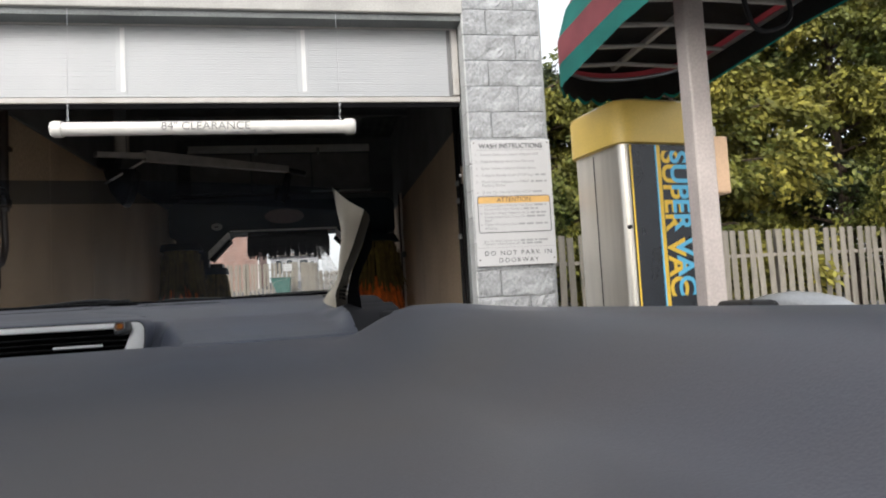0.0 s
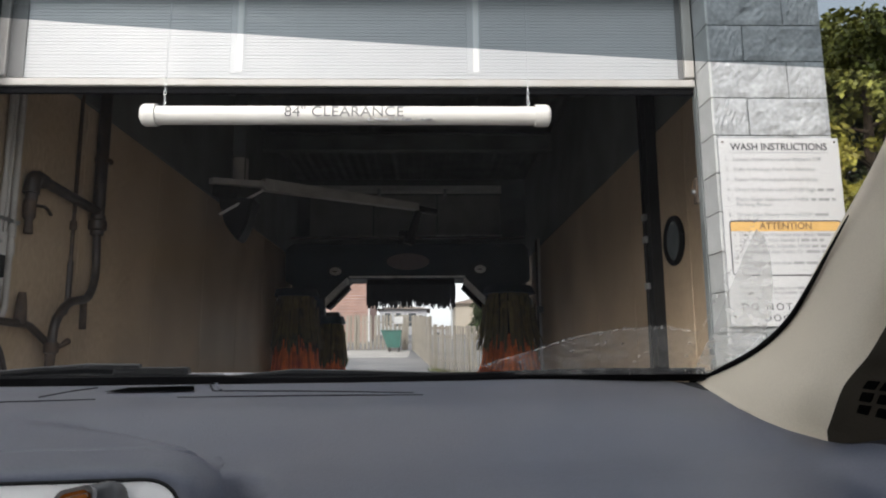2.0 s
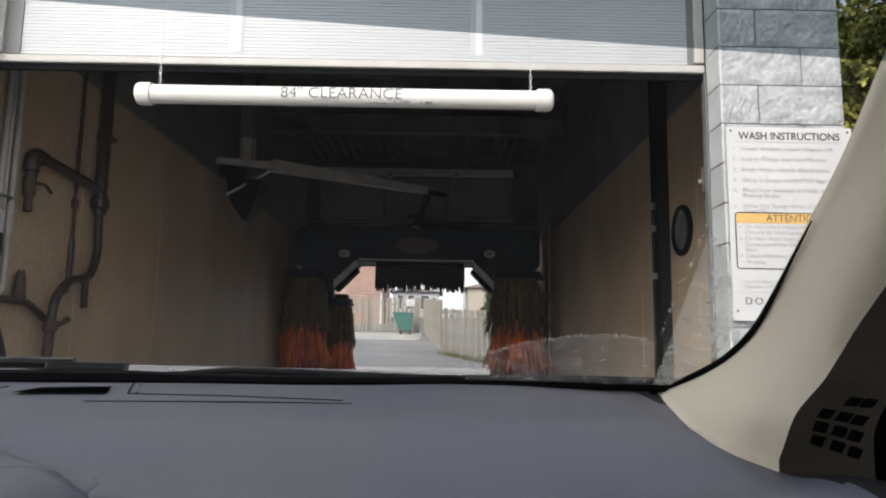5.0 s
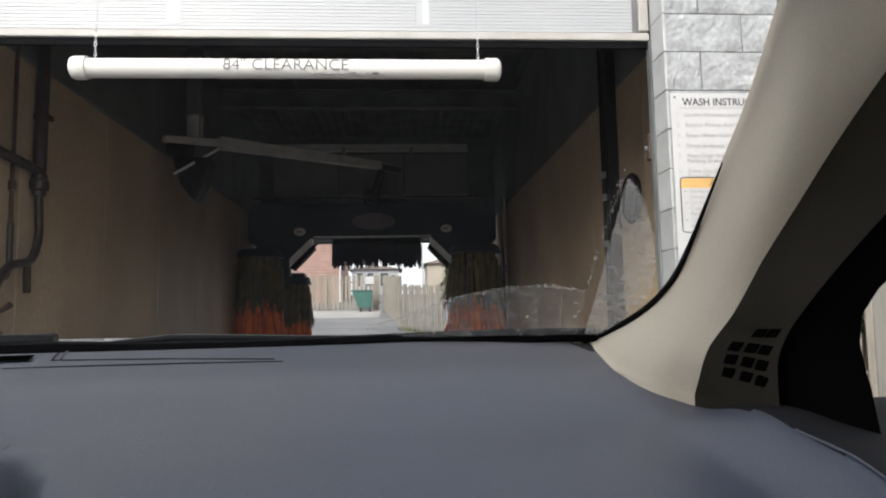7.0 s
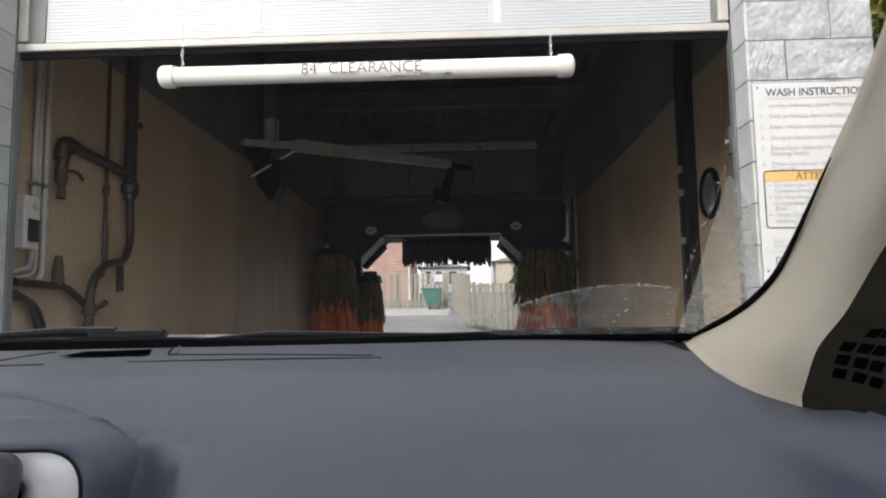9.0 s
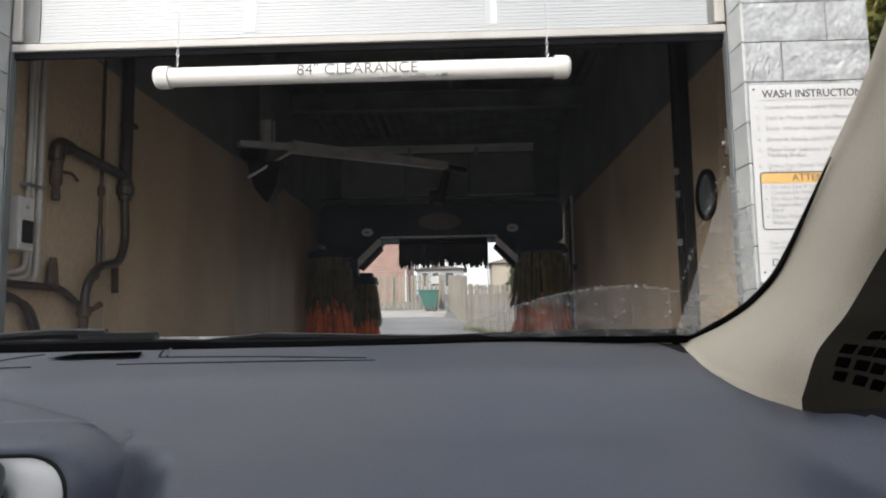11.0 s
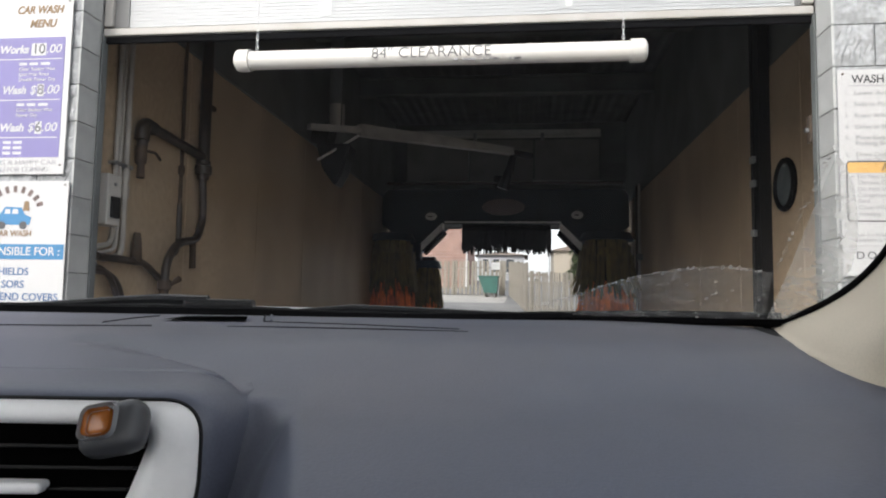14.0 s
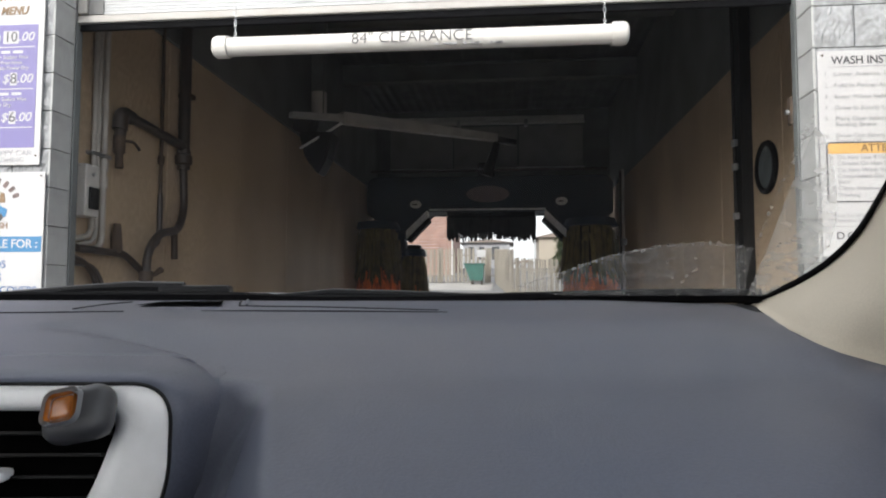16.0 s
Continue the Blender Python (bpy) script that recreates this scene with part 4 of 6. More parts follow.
# exit end: raised sectional door and its tracks
e = root("exit_door", "raised grey sectional door over the exit opening", "door", (0, YB - 0.06, 0), kind="structure")
M_EXIT = mat("grey_sectional_door", (0.27, 0.265, 0.25), 0.6, var=0.12, scale=3)
for k in range(3):
    x0 = -2.38 + k * 1.18
    part("section", bbox(x0 + 0.01, x0 + 1.16, -0.03, 0.0, 3.25, 4.02, 0.008, 1), M_EXIT, e)
part("head_rail", bbox(-2.40, 1.16, -0.06, 0.0, 4.10, 4.20, 0.01, 1), M_GUIDE, e, "pale head rail")
part("spring_tube", tube(bmesh.new(), [(-2.4, -0.10, 4.06), (1.16, -0.10, 4.06)], 0.026, 8), M_GUIDE, e, smooth=True)
for x in (-1.1, 0.12):
    part("spring_bracket", bbox(x - 0.03, x + 0.03, -0.14, -0.01, 4.0, 4.12, 0.004, 1), M_GALV, e)
part("lower_rail", bbox(-0.05, 1.16, -0.05, -0.031, 3.21, 3.26, 0.004, 1), M_GUIDE, e)

# ---- outside: kiosk, canopy, fences, trees, far houses ----
v = root("vacuum_kiosk", "stainless steel vacuum kiosk with a yellow top and striped graphic", "vacuum machine", (1.868, 3.97, 0), turn=9.8)


def rounded(x0, x1, y0, y1, r, n=6):
    out = []
    for cx, cy, a0 in ((x1 - r, y1 - r, 0), (x0 + r, y1 - r, 90), (x0 + r, y0 + r, 180), (x1 - r, y0 + r, 270)):
        out += [(cx + r * math.cos(radians(a0 + 90 * k / n)), cy + r * math.sin(radians(a0 + 90 * k / n))) for k in range(n + 1)]
    return out


def loft(bm, rings, caps=True):
    vs = [[bm.verts.new(p) for p in ring] for ring in rings]
    for a, b in zip(vs, vs[1:]):
        n = len(a)
        for k in range(n):
            bm.faces.new((a[k], a[(k + 1) % n], b[(k + 1) % n], b[k]))
    if caps:
        bm.faces.new(vs[0][::-1])
        bm.faces.new(vs[-1])
    return bm


def flat(outline, z):
    return [(x, y, z) for x, y in outline]


part("cabinet", loft(bmesh.new(), [flat(rounded(0, 0.55, 0, 0.54, 0.05), z) for z in (0.12, 1.86)]), M_STEEL, v, smooth=True)
part("plinth", bbox(-0.04, 0.59, -0.04, 0.58, 0.0, 0.12, 0.02), M_CONCRETE, v)
o = lambda d, r: rounded(-d, 0.55 + d, -d, 0.54 + d, r)  # noqa: E731
part("top", loft(bmesh.new(), [flat(o(0.02, 0.09), 1.82), flat(o(0.035, 0.11), 1.825), flat(o(0.035, 0.11), 2.05), flat(o(0.03, 0.11), 2.075), flat(o(0.0, 0.11), 2.095)]), M_YELLOW, v, "rounded yellow fibreglass top", smooth=True)
face = part("front_panel", bbox(0.045, 0.545, -0.012, -0.001, 0.2, 1.815, 0.003, 1), M_VACDARK, v, "dark navy graphic panel")
part("edge_stripe", bbox(0.046, 0.058, -0.0145, -0.0125, 0.2, 1.81), M_TXT_Y, face, "yellow edge line")
part("edge_stripe", bbox(0.225, 0.236, -0.0145, -0.0125, 0.2, 1.81), M_TXT_B, face)
part("edge_stripe", bbox(0.236, 0.262, -0.0145, -0.0125, 0.2, 1.81), M_TXT_Y, face)
for dx, m, w in ((0.0, M_TXT_Y, "yellow lettering"), (0.062, M_TXT_B, "light blue lettering")):
    words("lettering", "SUPER VAC", 0.176, m, face, pose(0.325 + dx, -0.0132 - 0.0012 * (dx > 0), 1.78, 90, 90, 0), align="LEFT", width=None, bold=0.004, label=w)
part("lock", tube(bmesh.new(), [(0.02, -0.012, 1.32), (0.02, 0.01, 1.32)], 0.012, 10), M_BLACK, v)
part("door_seam", bbox(-0.003, 0.001, 0.30, 0.305, 0.2, 1.80), M_BLACK, v)

cn = root("canopy", "long round-ended teal and red striped canvas canopy on a post", "canopy", (1.945, 3.06, 0))
R, HALF, ZR = 0.455, 0.76, 2.17
N = 96


def canopy_ring(r, z, wave=0.0):
    """A ring with straight sides and round ends."""
    out = []
    for k in range(N):
        a = 2 * math.pi * k / N
        out.append((r * R * math.cos(a), r * R * math.sin(a) + HALF * (min(1.0, r) if r > 0.2 else r) * (1 if math.sin(a) > 1e-6 else -1 if math.sin(a) < -1e-6 else 0), z - wave * abs(math.sin(math.pi * k / 4))))
    return out


def shell(rings, thick):
    bm = bmesh.new()
    vs = [[bm.verts.new(p) for p in ring] for ring in rings]
    for a, b in zip(vs, vs[1:]):
        for k in range(N):
            bm.faces.new((a[k], a[(k + 1) % N], b[(k + 1) % N], b[k]))
    bmesh.ops.solidify(bm, geom=list(bm.faces), thickness=thick)
    return bm


part("valance", shell([canopy_ring(1.0, ZR, 0.04), canopy_ring(1.0, ZR + 0.10)], 0.004), M_TEAL, cn, "teal scalloped valance", smooth=True)
# dark inner sheet: the backlit valance's shade put in as colour
part("valance_lining", shell([canopy_ring(0.985, ZR + 0.005, 0.03), canopy_ring(0.985, ZR + 0.13)], 0.003), M_UNDER, cn, "dark sheet for the shaded inner face of the valance", smooth=True)
prof = [(1.0, ZR + 0.10), (1.0, ZR + 0.25), (0.93, ZR + 0.40), (0.78, ZR + 0.53), (0.5, ZR + 0.62), (0.04, ZR + 0.66)]
for i, (a, b) in enumerate(zip(prof, prof[1:])):
    part("canvas_band", shell([canopy_ring(*a), canopy_ring(*b)], 0.004), (M_PINK, M_TEAL)[i % 2], cn, ("faded red canvas band", "teal canvas band")[i % 2], smooth=True)
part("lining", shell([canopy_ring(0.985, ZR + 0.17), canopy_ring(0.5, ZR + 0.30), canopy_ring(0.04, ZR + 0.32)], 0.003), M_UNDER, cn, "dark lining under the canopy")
part("hoop", tube(bmesh.new(), canopy_ring(0.97, ZR + 0.12) + canopy_ring(0.97, ZR + 0.12)[:1], 0.012, 6, False), M_GALV, cn, smooth=True)
for k in range(7):
    y = -0.9 + 0.3 * k
    part("rib", tube(bmesh.new(), [(-0.43, y, ZR + 0.11), (0.0, y + 0.06, ZR + 0.15), (0.43, y, ZR + 0.11)], 0.013, 6), M_CONDUIT, cn)
part("spine", tube(bmesh.new(), [(0.0, -1.1, ZR + 0.17), (0.0, 1.1, ZR + 0.17)], 0.02, 6), M_CONDUIT, cn)
part("cable", tube(bmesh.new(), bend([(0.2, -0.2, ZR + 0.25), (0.30, -0.15, ZR - 0.05), (0.12, -0.12, ZR - 0.10), (0.0, -0.2, ZR + 0.1)], 0.1), 0.012, 6), M_BLACK, cn, smooth=True)
PXY = (-0.165, -0.06)
part("post", bbox(PXY[0] - 0.048, PXY[0] + 0.048, PXY[1] - 0.048, PXY[1] + 0.048, 0.0, ZR + 0.18, 0.01), M_POST, cn, "dusty square steel post")
part("base_plate", bbox(PXY[0] - 0.11, PXY[0] + 0.11, PXY[1] - 0.11, PXY[1] + 0.11, 0.0, 0.015, 0.003, 1), M_GALV, cn)
bx = root("token_box", "peach metal box fixed to the canopy post", "box", (1.925 + PXY[0] + 0.049, 3.06 + PXY[1], 0))
part("body", bbox(0.0, 0.10, -0.02, 0.10, 1.36, 1.62, 0.01), M_PEACH, bx)
part("lid", bbox(0.0, 0.06, 0.0, 0.09, 1.621, 1.67, 0.008), M_CONDUIT, bx)
tb = root("trash_bin", "dark litter barrel with a domed metal lid", "litter bin", (2.07, 2.86, 0))
part("barrel", loft(bmesh.new(), [[(r * math.cos(2 * math.pi * k / 24), r * math.sin(2 * math.pi * k / 24), z) for k in range(24)] for r, z in ((0.24, 0), (0.26, 0.04), (0.25, 0.42), (0.26, 0.46), (0.26, 0.74))]), M_BLACK, tb, smooth=True)
part("dome_lid", loft(bmesh.new(), [[(r * math.cos(2 * math.pi * k / 24), r * math.sin(2 * math.pi * k / 24), z) for k in range(24)] for r, z in ((0.27, 0.741), (0.27, 0.78), (0.25, 0.83), (0.19, 0.875), (0.10, 0.90), (0.01, 0.91))]), M_GALV, tb, "dull metal dome", smooth=True)
part("flap", bbox(-0.30, -0.16, -0.15, 0.15, 0.743, 0.885, 0.03, 3), M_BLACK, tb, "dark flap opening")

# picket fences: every board its own piece on one mesh


def picket_mesh(h, w, t, seed):
    bm = bmesh.new()
    rnd = random.Random(seed)
    box(bm, -w / 2, w / 2, -t / 2, t / 2, 0.03, h + rnd.uniform(-0.015, 0.015))
    bmesh.ops.bevel(bm, geom=list(bm.edges), offset=0.006, segments=1, affect="EDGES")
    return mesh_of("picket", bm, M_WOOD)


def fence(name, a, b, h, step, w, label, seed, lift=0.0):
    a, b = Vector(a), Vector(b)
    n = int((b - a).length / step)
    an = math.degrees(math.atan2(b.y - a.y, b.x - a.x))
    e = root(name, label, "fence", (a.x, a.y, 0), "wooden fences", turn=an)
    length = (b - a).length
    meshes = [picket_mesh(h, w, 0.02, seed + i) for i in range(4)]
    rnd = random.Random(seed)
    gz = lambda x: ground_z(a.y + (b.y - a.y) * x / length) + lift  # noqa: E731
    for zr in (0.35, h - 0.35):
        bm = tube(bmesh.new(), [(x, 0.035, gz(x) + zr) for x in np.linspace(0, length, 9)], 0.035, 4)
        part("rail", bm, M_WOOD, e)
    for k in range(max(2, int(length / 2.4) + 1)):
        x = min(k * 2.4, length)
        part("post", bbox(-0.05, 0.05, 0.075, 0.165, -0.2, h + 0.02, 0.006, 1), M_WOOD, e, at=Matrix.Translation((x, 0, gz(x))))
    for k in range(n):
        x = (k + 0.5) * step
        part("picket", meshes[rnd.randrange(4)], None, e, at=pose(x + rnd.uniform(-0.008, 0.008), rnd.uniform(-0.004, 0.004), gz(x), rnd.uniform(-1, 1), rnd.uniform(-1.2, 1.2), 0))
    return e


fence("picket_fence", (1.86, 8.6), (12.0, 9.4), 1.66, 0.155, 0.095, "weathered grey-brown picket fence beside the wash", 21)
fence("picket_fence", (-8.5, 36.0), (-0.95, 36.0), 1.74, 0.20, 0.122, "weathered board fence across the end of the yard", 31)
fence("picket_fence", (-0.95, 36.0), (-0.05, 24.2), 1.70, 0.20, 0.122, "weathered board fence along the yard", 41)
fence("picket_fence", (-0.05, 24.0), (2.6, 18.0), 1.44, 0.165, 0.088, "sun-bleached picket fence outside the exit", 51)
bm = bmesh.new()
for i in range(60):
    t = i / 60
    c = Vector((-0.05 + 2.65 * t, 23.9 - 6 * t, 0))
    for j in range(14):
        q = c + Vector((random.uniform(-0.25, 0.15), random.uniform(-0.25, 0.15), 0))
        q.z = ground_z(q.y)
        d = Vector((random.uniform(-0.05, 0.05), random.uniform(-0.05, 0.05), random.uniform(0.05, 0.18)))
        s = Vector((random.uniform(-1, 1), random.uniform(-1, 1), 0)).normalized() * 0.012
        bm.faces.new([bm.verts.new(q - s), bm.verts.new(q + s), bm.verts.new(q + d)])
thing("grass", bm, M_GRASS, "dry grass tufts along the foot of the fence", "grass", kind="stuff")

sk = root("waste_skip", "green metal waste skip with sloping sides by the far fence", "waste skip", (-1.90, 34.9, ground_z(34.9) + 0.1))
bm = bmesh.new()
prism(bm, [(-0.48, 0.84), (0.46, 0.84), (0.40, 0.08), (-0.20, 0.08)], -0.45, 0.45)
part("body", bm, M_GREEN, sk)
part("rim", bbox(-0.52, 0.50, -0.49, 0.49, 0.84, 0.90, 0.01, 1), M_GREEN, sk)
for x in (-0.15, 0.3):
    part("skid", bbox(x, x + 0.1, -0.4, 0.4, -0.12, 0.079), M_PIPE, sk)
sg = root("fence_notice", "small white notice fixed to the far fence", "sign", (-1.62, 35.97, ground_z(36)))
part("board", bbox(-0.21, 0.21, -0.02, -0.005, 1.30, 1.66, 0.004, 1), M_SIGN, sg)
for k in range(4):
    part("fine_print", bbox(-0.17, 0.17 - 0.06 * (k % 2), -0.024, -0.021, 1.36 + k * 0.065, 1.38 + k * 0.065), M_FINE, sg)

bh = root("brick_building", "red-brown brick building behind the far fence", "building", (-4.0, 46, ground_z(46)))
part("wall", bbox(-14, 0, 0, 8, -0.5, 9.0), M_BRICKFAR, bh)
part("corner_pipe", tube(bmesh.new(), [(0.06, -0.06, 0), (0.06, -0.06, 8.8)], 0.06, 8), M_SIGN, bh)
part("parapet", bbox(-14.1, 0.1, -0.1, 8.1, 9.0, 9.3), M_CONCRETE, bh)
bm = bmesh.new()
for i in range(44):
    box(bm, -13.9, -0.05, -0.006, 0.0, i * 0.2 + 0.19, i * 0.2 + 0.2)
part("mortar_courses", bm, M_MORTAR, bh)


def house(name, label, at, w, d, h, rise, wall, windows, hip=True):
    e = root(name, label, "house", at)
    part("wall", bbox(0, w, 0, d, -0.5, h), wall, e)
    bm = bmesh.new()
    q = [bm.verts.new(p) for p in ((-0.35, -0.35, h), (w + 0.35, -0.35, h), (w + 0.35, d + 0.35, h), (-0.35, d + 0.35, h))]
    i = d / 2 if hip else 0.0
    a, b = bm.verts.new((min(i, w * 0.42), d / 2, h + rise)), bm.verts.new((max(w - i, w * 0.58), d / 2, h + rise))
    bm.faces.new(q[::-1])
    for f in ((q[0], q[1], b, a), (q[2], q[3], a, b), (q[1], q[2], b), (q[3], q[0], a)):
        bm.faces.new(f)
    part("roof", bm, M_ROOF, e)
    for x, z, ww, hh in windows:
        wdw = part("window", bbox(x, x + ww, -0.06, 0.02, z, z + hh, 0.01, 1), M_SIGN, e)
        part("pane", bbox(x + 0.08, x + ww - 0.08, -0.075, -0.061, z + 0.08, z + hh - 0.08), M_WINDOW, wdw)
    return e


house("house", "beige house with a brown hipped roof beyond the fence", (2.35, 62, 3.0), 7.5, 7, 2.75, 1.15, M_BEIGE, ((3.6, 0.9, 1.2, 1.2),))
house("house", "grey house with white window frames beyond the fence", (-4.6, 66, 3.0), 4.4, 6, 2.6, 0.55, M_GREYWALL, ((0.4, 0.9, 0.7, 1.4), (1.4, 0.9, 0.7, 1.4), (2.6, 0.9, 0.9, 1.4), (3.6, 1.2, 0.5, 0.9)))
house("house", "small grey house far beyond the fence", (0.6, 95, 3.3), 2.4, 5, 1.6, 0.5, M_GREYWALL, ((0.5, 0.6, 0.6, 0.7),))
lp = root("lamp_post", "thin grey lamp post beyond the fence", "lamp post", (1.55, 50, ground_z(50)))
part("pole", tube(bmesh.new(), [(0, 0, 0), (0, 0, 5.2)], [0.06, 0.04], 8), M_GALV, lp, smooth=True)


def tree(x, y, h, r, seed, leaves, leaf_mat, label, droop=0.5, size=0.125):
    rnd = np.random.RandomState(seed)
    e = root("tree", label, "tree", (x, y, ground_z(y)), "trees behind the fence")
    trunk = bmesh.new()
    tube(trunk, [(0, 0, -0.1), (0.05, 0.02, h * 0.3), (-0.04, 0.05, h * 0.6), (0, 0, h * 0.95)], [0.16, 0.12, 0.08, 0.02], 10)
    limbs = []
    for k in range(46):
        t = 0.10 + 0.85 * (k + 0.5) / 46
        an = k * 2.4 + rnd.rand()
        ln = r * (1.05 - 0.75 * t) * (0.7 + 0.5 * rnd.rand())
        p = Vector((0, 0, h * t))
        q = p + Vector((math.cos(an) * ln, math.sin(an) * ln, ln * (0.30 - 0.55 * rnd.rand())))
        q.x = max(q.x, 2.1 - x) if y < 14.8 else q.x
        mid = (p + q) / 2 + Vector((0, 0, 0.12 * ln))
        tube(trunk, [p, mid, q], [0.035, 0.022, 0.008], 5)
        limbs.append((p, mid, q))
    part("trunk", trunk, M_TRUNK, e, smooth=True)
    pts, faces = [], []
    per = leaves // len(limbs)
    for p, mid, q in limbs:
        sprays = max(3, per // 70)
        for s in range(sprays):
            t = 0.25 + 0.75 * rnd.rand()
            c = (1 - t) ** 2 * p + 2 * t * (1 - t) * mid + t * t * q
            c = c + Vector(rnd.normal(0, 0.16, 3))
            out = Vector((c.x, c.y, 0))
            out = (out.normalized() if out.length > 1e-3 else Vector((1, 0, 0))) + Vector((*rnd.normal(0, 0.4, 2), 0))
            for j in range(70):
                u = rnd.rand()
                a = c + out * (0.62 * u) + Vector((0, 0, -droop * 0.75 * u * u)) + Vector(rnd.normal(0, 0.035 + 0.05 * u * (1 - 0.6 * u), 3))
                dr = (out * 0.7 + Vector((0, 0, -droop * (0.4 + u))) + Vector(rnd.normal(0, 0.45, 3))).normalized()
                sd = dr.cross(Vector(rnd.normal(0, 1, 3))).normalized()
                ll, ww = size * (0.6 + 0.7 * rnd.rand()), size * 0.26
                if x + a.x < 2.0 and y + a.y < 14.8:
                    continue
                b = len(pts)
                pts += [a, a + dr * ll * 0.5 + sd * ww, a + dr * ll, a + dr * ll * 0.5 - sd * ww]
                faces.append((b, b + 1, b + 2, b + 3))
    me = bpy.data.meshes.new("crown")
    me.from_pydata([tuple(q) for q in pts], [], faces)
    me.materials.append(leaf_mat)
    tagged(part("crown", me, leaf_mat, e), kind="stuff")
    return e


GOLD = "golden-green drooping conifer behind the picket fence"
tree(6.6, 11.6, 6.6, 2.5, 1, 72000, M_LEAF, GOLD)
tree(9.8, 11.4, 6.8, 2.7, 2, 72000, M_LEAF, GOLD)
tree(4.2, 12.2, 5.0, 2.0, 3, 54000, M_LEAF, GOLD)
tree(5.4, 13.6, 5.8, 2.8, 4, 60000, M_LEAF_DK, "dark green tree behind the picket fence")
tree(8.3, 13.4, 6.8, 2.8, 5, 60000, M_LEAF_DK, "dark green tree behind the picket fence")
tree(12.4, 12.4, 7.0, 2.9, 6, 60000, M_LEAF_DK, "dark green tree behind the picket fence")
tree(3.0, 13.4, 5.0, 1.3, 7, 26000, M_LEAF_DK, "dark green tree close to the side of the wash")
tree(4.9, 58.0, 3.4, 1.5, 8, 9000, M_LEAF_DK, "dark green tree beside the far beige house", size=0.2)
thing("kerb", bbox(1.9, 12.0, 7.9, 8.05, -0.05, 0.13, 0.02), M_KERBY, "yellow painted concrete kerb", "kerb", kind="structure")

# ---- the car that stands before the bay: dashboard, pillar, windscreen ----
car = root("car", "car interior with a grey dashboard, beige pillar and dirty windscreen", "car", (-0.17, 1.82, 0), turn=8.0)
PROF = [(0.14, 0.70), (0.16, 0.83), (0.22, 0.885), (0.30, 0.915), (0.40, 0.938), (0.50, 0.957), (0.65, 0.982), (0.78, 0.998), (0.85, 1.003), (0.97, 1.007)]
PV, PZ = [a for a, _ in PROF], [b for _, b in PROF]


def smooth01(x):
    x = min(max(x, 0.0), 1.0)
    return x * x * (3 - 2 * x)


def pod_z(u, v):
    """Height of the dashboard, with the step in which the vent's pod ends."""
    z = float(np.interp(v, PV, PZ))
    edge = float(np.interp(v, [0.30, 0.34, 0.40, 0.466, 0.496, 0.54, 0.583, 0.623, 0.649], [-0.080, -0.087, -0.099, -0.116, -0.132, -0.175, -0.235, -0.299, -0.362]))
    edge -= 0.12 * smooth01((0.508 - v) / 0.045)
    swell = 0.010 * smooth01((u - 0.31) / 0.05) * smooth01((v - 0.42) / 0.08) * smooth01((0.68 - v) / 0.10)
    z -= 0.009 * smooth01((0.34 - u) / 0.40) * smooth01((v - 0.83) / 0.10)
    step = 0.020 * smooth01((u - edge) / 0.028) * smooth01((0.69 - v) / 0.16)
    corner = 0.031 * smooth01((u - 0.335) / 0.065) * smooth01((0.550 - v) / 0.11) * smooth01((v - 0.27) / 0.12)
    return z + swell - step + corner


def dash_z(u, v):
    """The same, with the hollow round the vent."""
    deep = 0.12 + 0.03 * smooth01((-0.160 - u) / 0.02)
    return pod_z(u, v) - deep * smooth01((-0.205 * v - u) / 0.06) * smooth01((0.545 - v) / 0.045)


bm = bmesh.new()
us = list(np.linspace(-1.15, -0.42, 12)) + list(np.linspace(-0.405, -0.045, 92)) + list(np.linspace(-0.02, 0.32, 16)) + list(np.linspace(0.33, 0.54, 50))
VF = 0.28                                      # the top of the dashboard breaks down here, towards the seats
rows = []
for u in us:
    col = []
    back = max(0.97 - (0.18 if u > -0.25 else 0.05) * ((u + 0.25) / 0.65) ** 2, 0.62)
    for w in list(np.linspace(back, 0.60, 34)) + list(np.linspace(0.60, 0.45, 40))[1:] + list(np.linspace(0.45, VF, 20))[1:]:
        col.append((u, w, dash_z(u, w)))
    z0 = dash_z(u, VF)
    for dv, dz in ((0.006, 0.0012), (0.012, 0.005), (0.018, 0.011), (0.022, 0.019), (0.025, 0.032), (0.026, 0.065), (0.03, 0.16), (0.03, 0.28), (0.0, 0.40), (-0.08, 0.56), (-0.10, 0.62)):
        col.append((u, VF - dv, max(z0 - dz, 0.32)))
    rows.append([bm.verts.new(p) for p in col])
for a, b in zip(rows, rows[1:]):
    for k in range(len(a) - 1):
        f = bm.faces.new((a[k], a[k + 1], b[k + 1], b[k]))
        c = f.calc_center_median()
        # right corner takes the charcoal, so its shade is in the face colour
        f.material_index = 1 if k >= 98 else 2 if c.x > 0.386 + 0.05 * (0.425 - c.y) else 0
dash = part("dashboard", bm, [M_DASH, M_LOWER, M_DASHDARK], car, "soft grey moulded dashboard", smooth=True)


def on_dash(pts, lift=0.001):
    return [(u, w, dash_z(u, w) + lift) for u, w in pts]


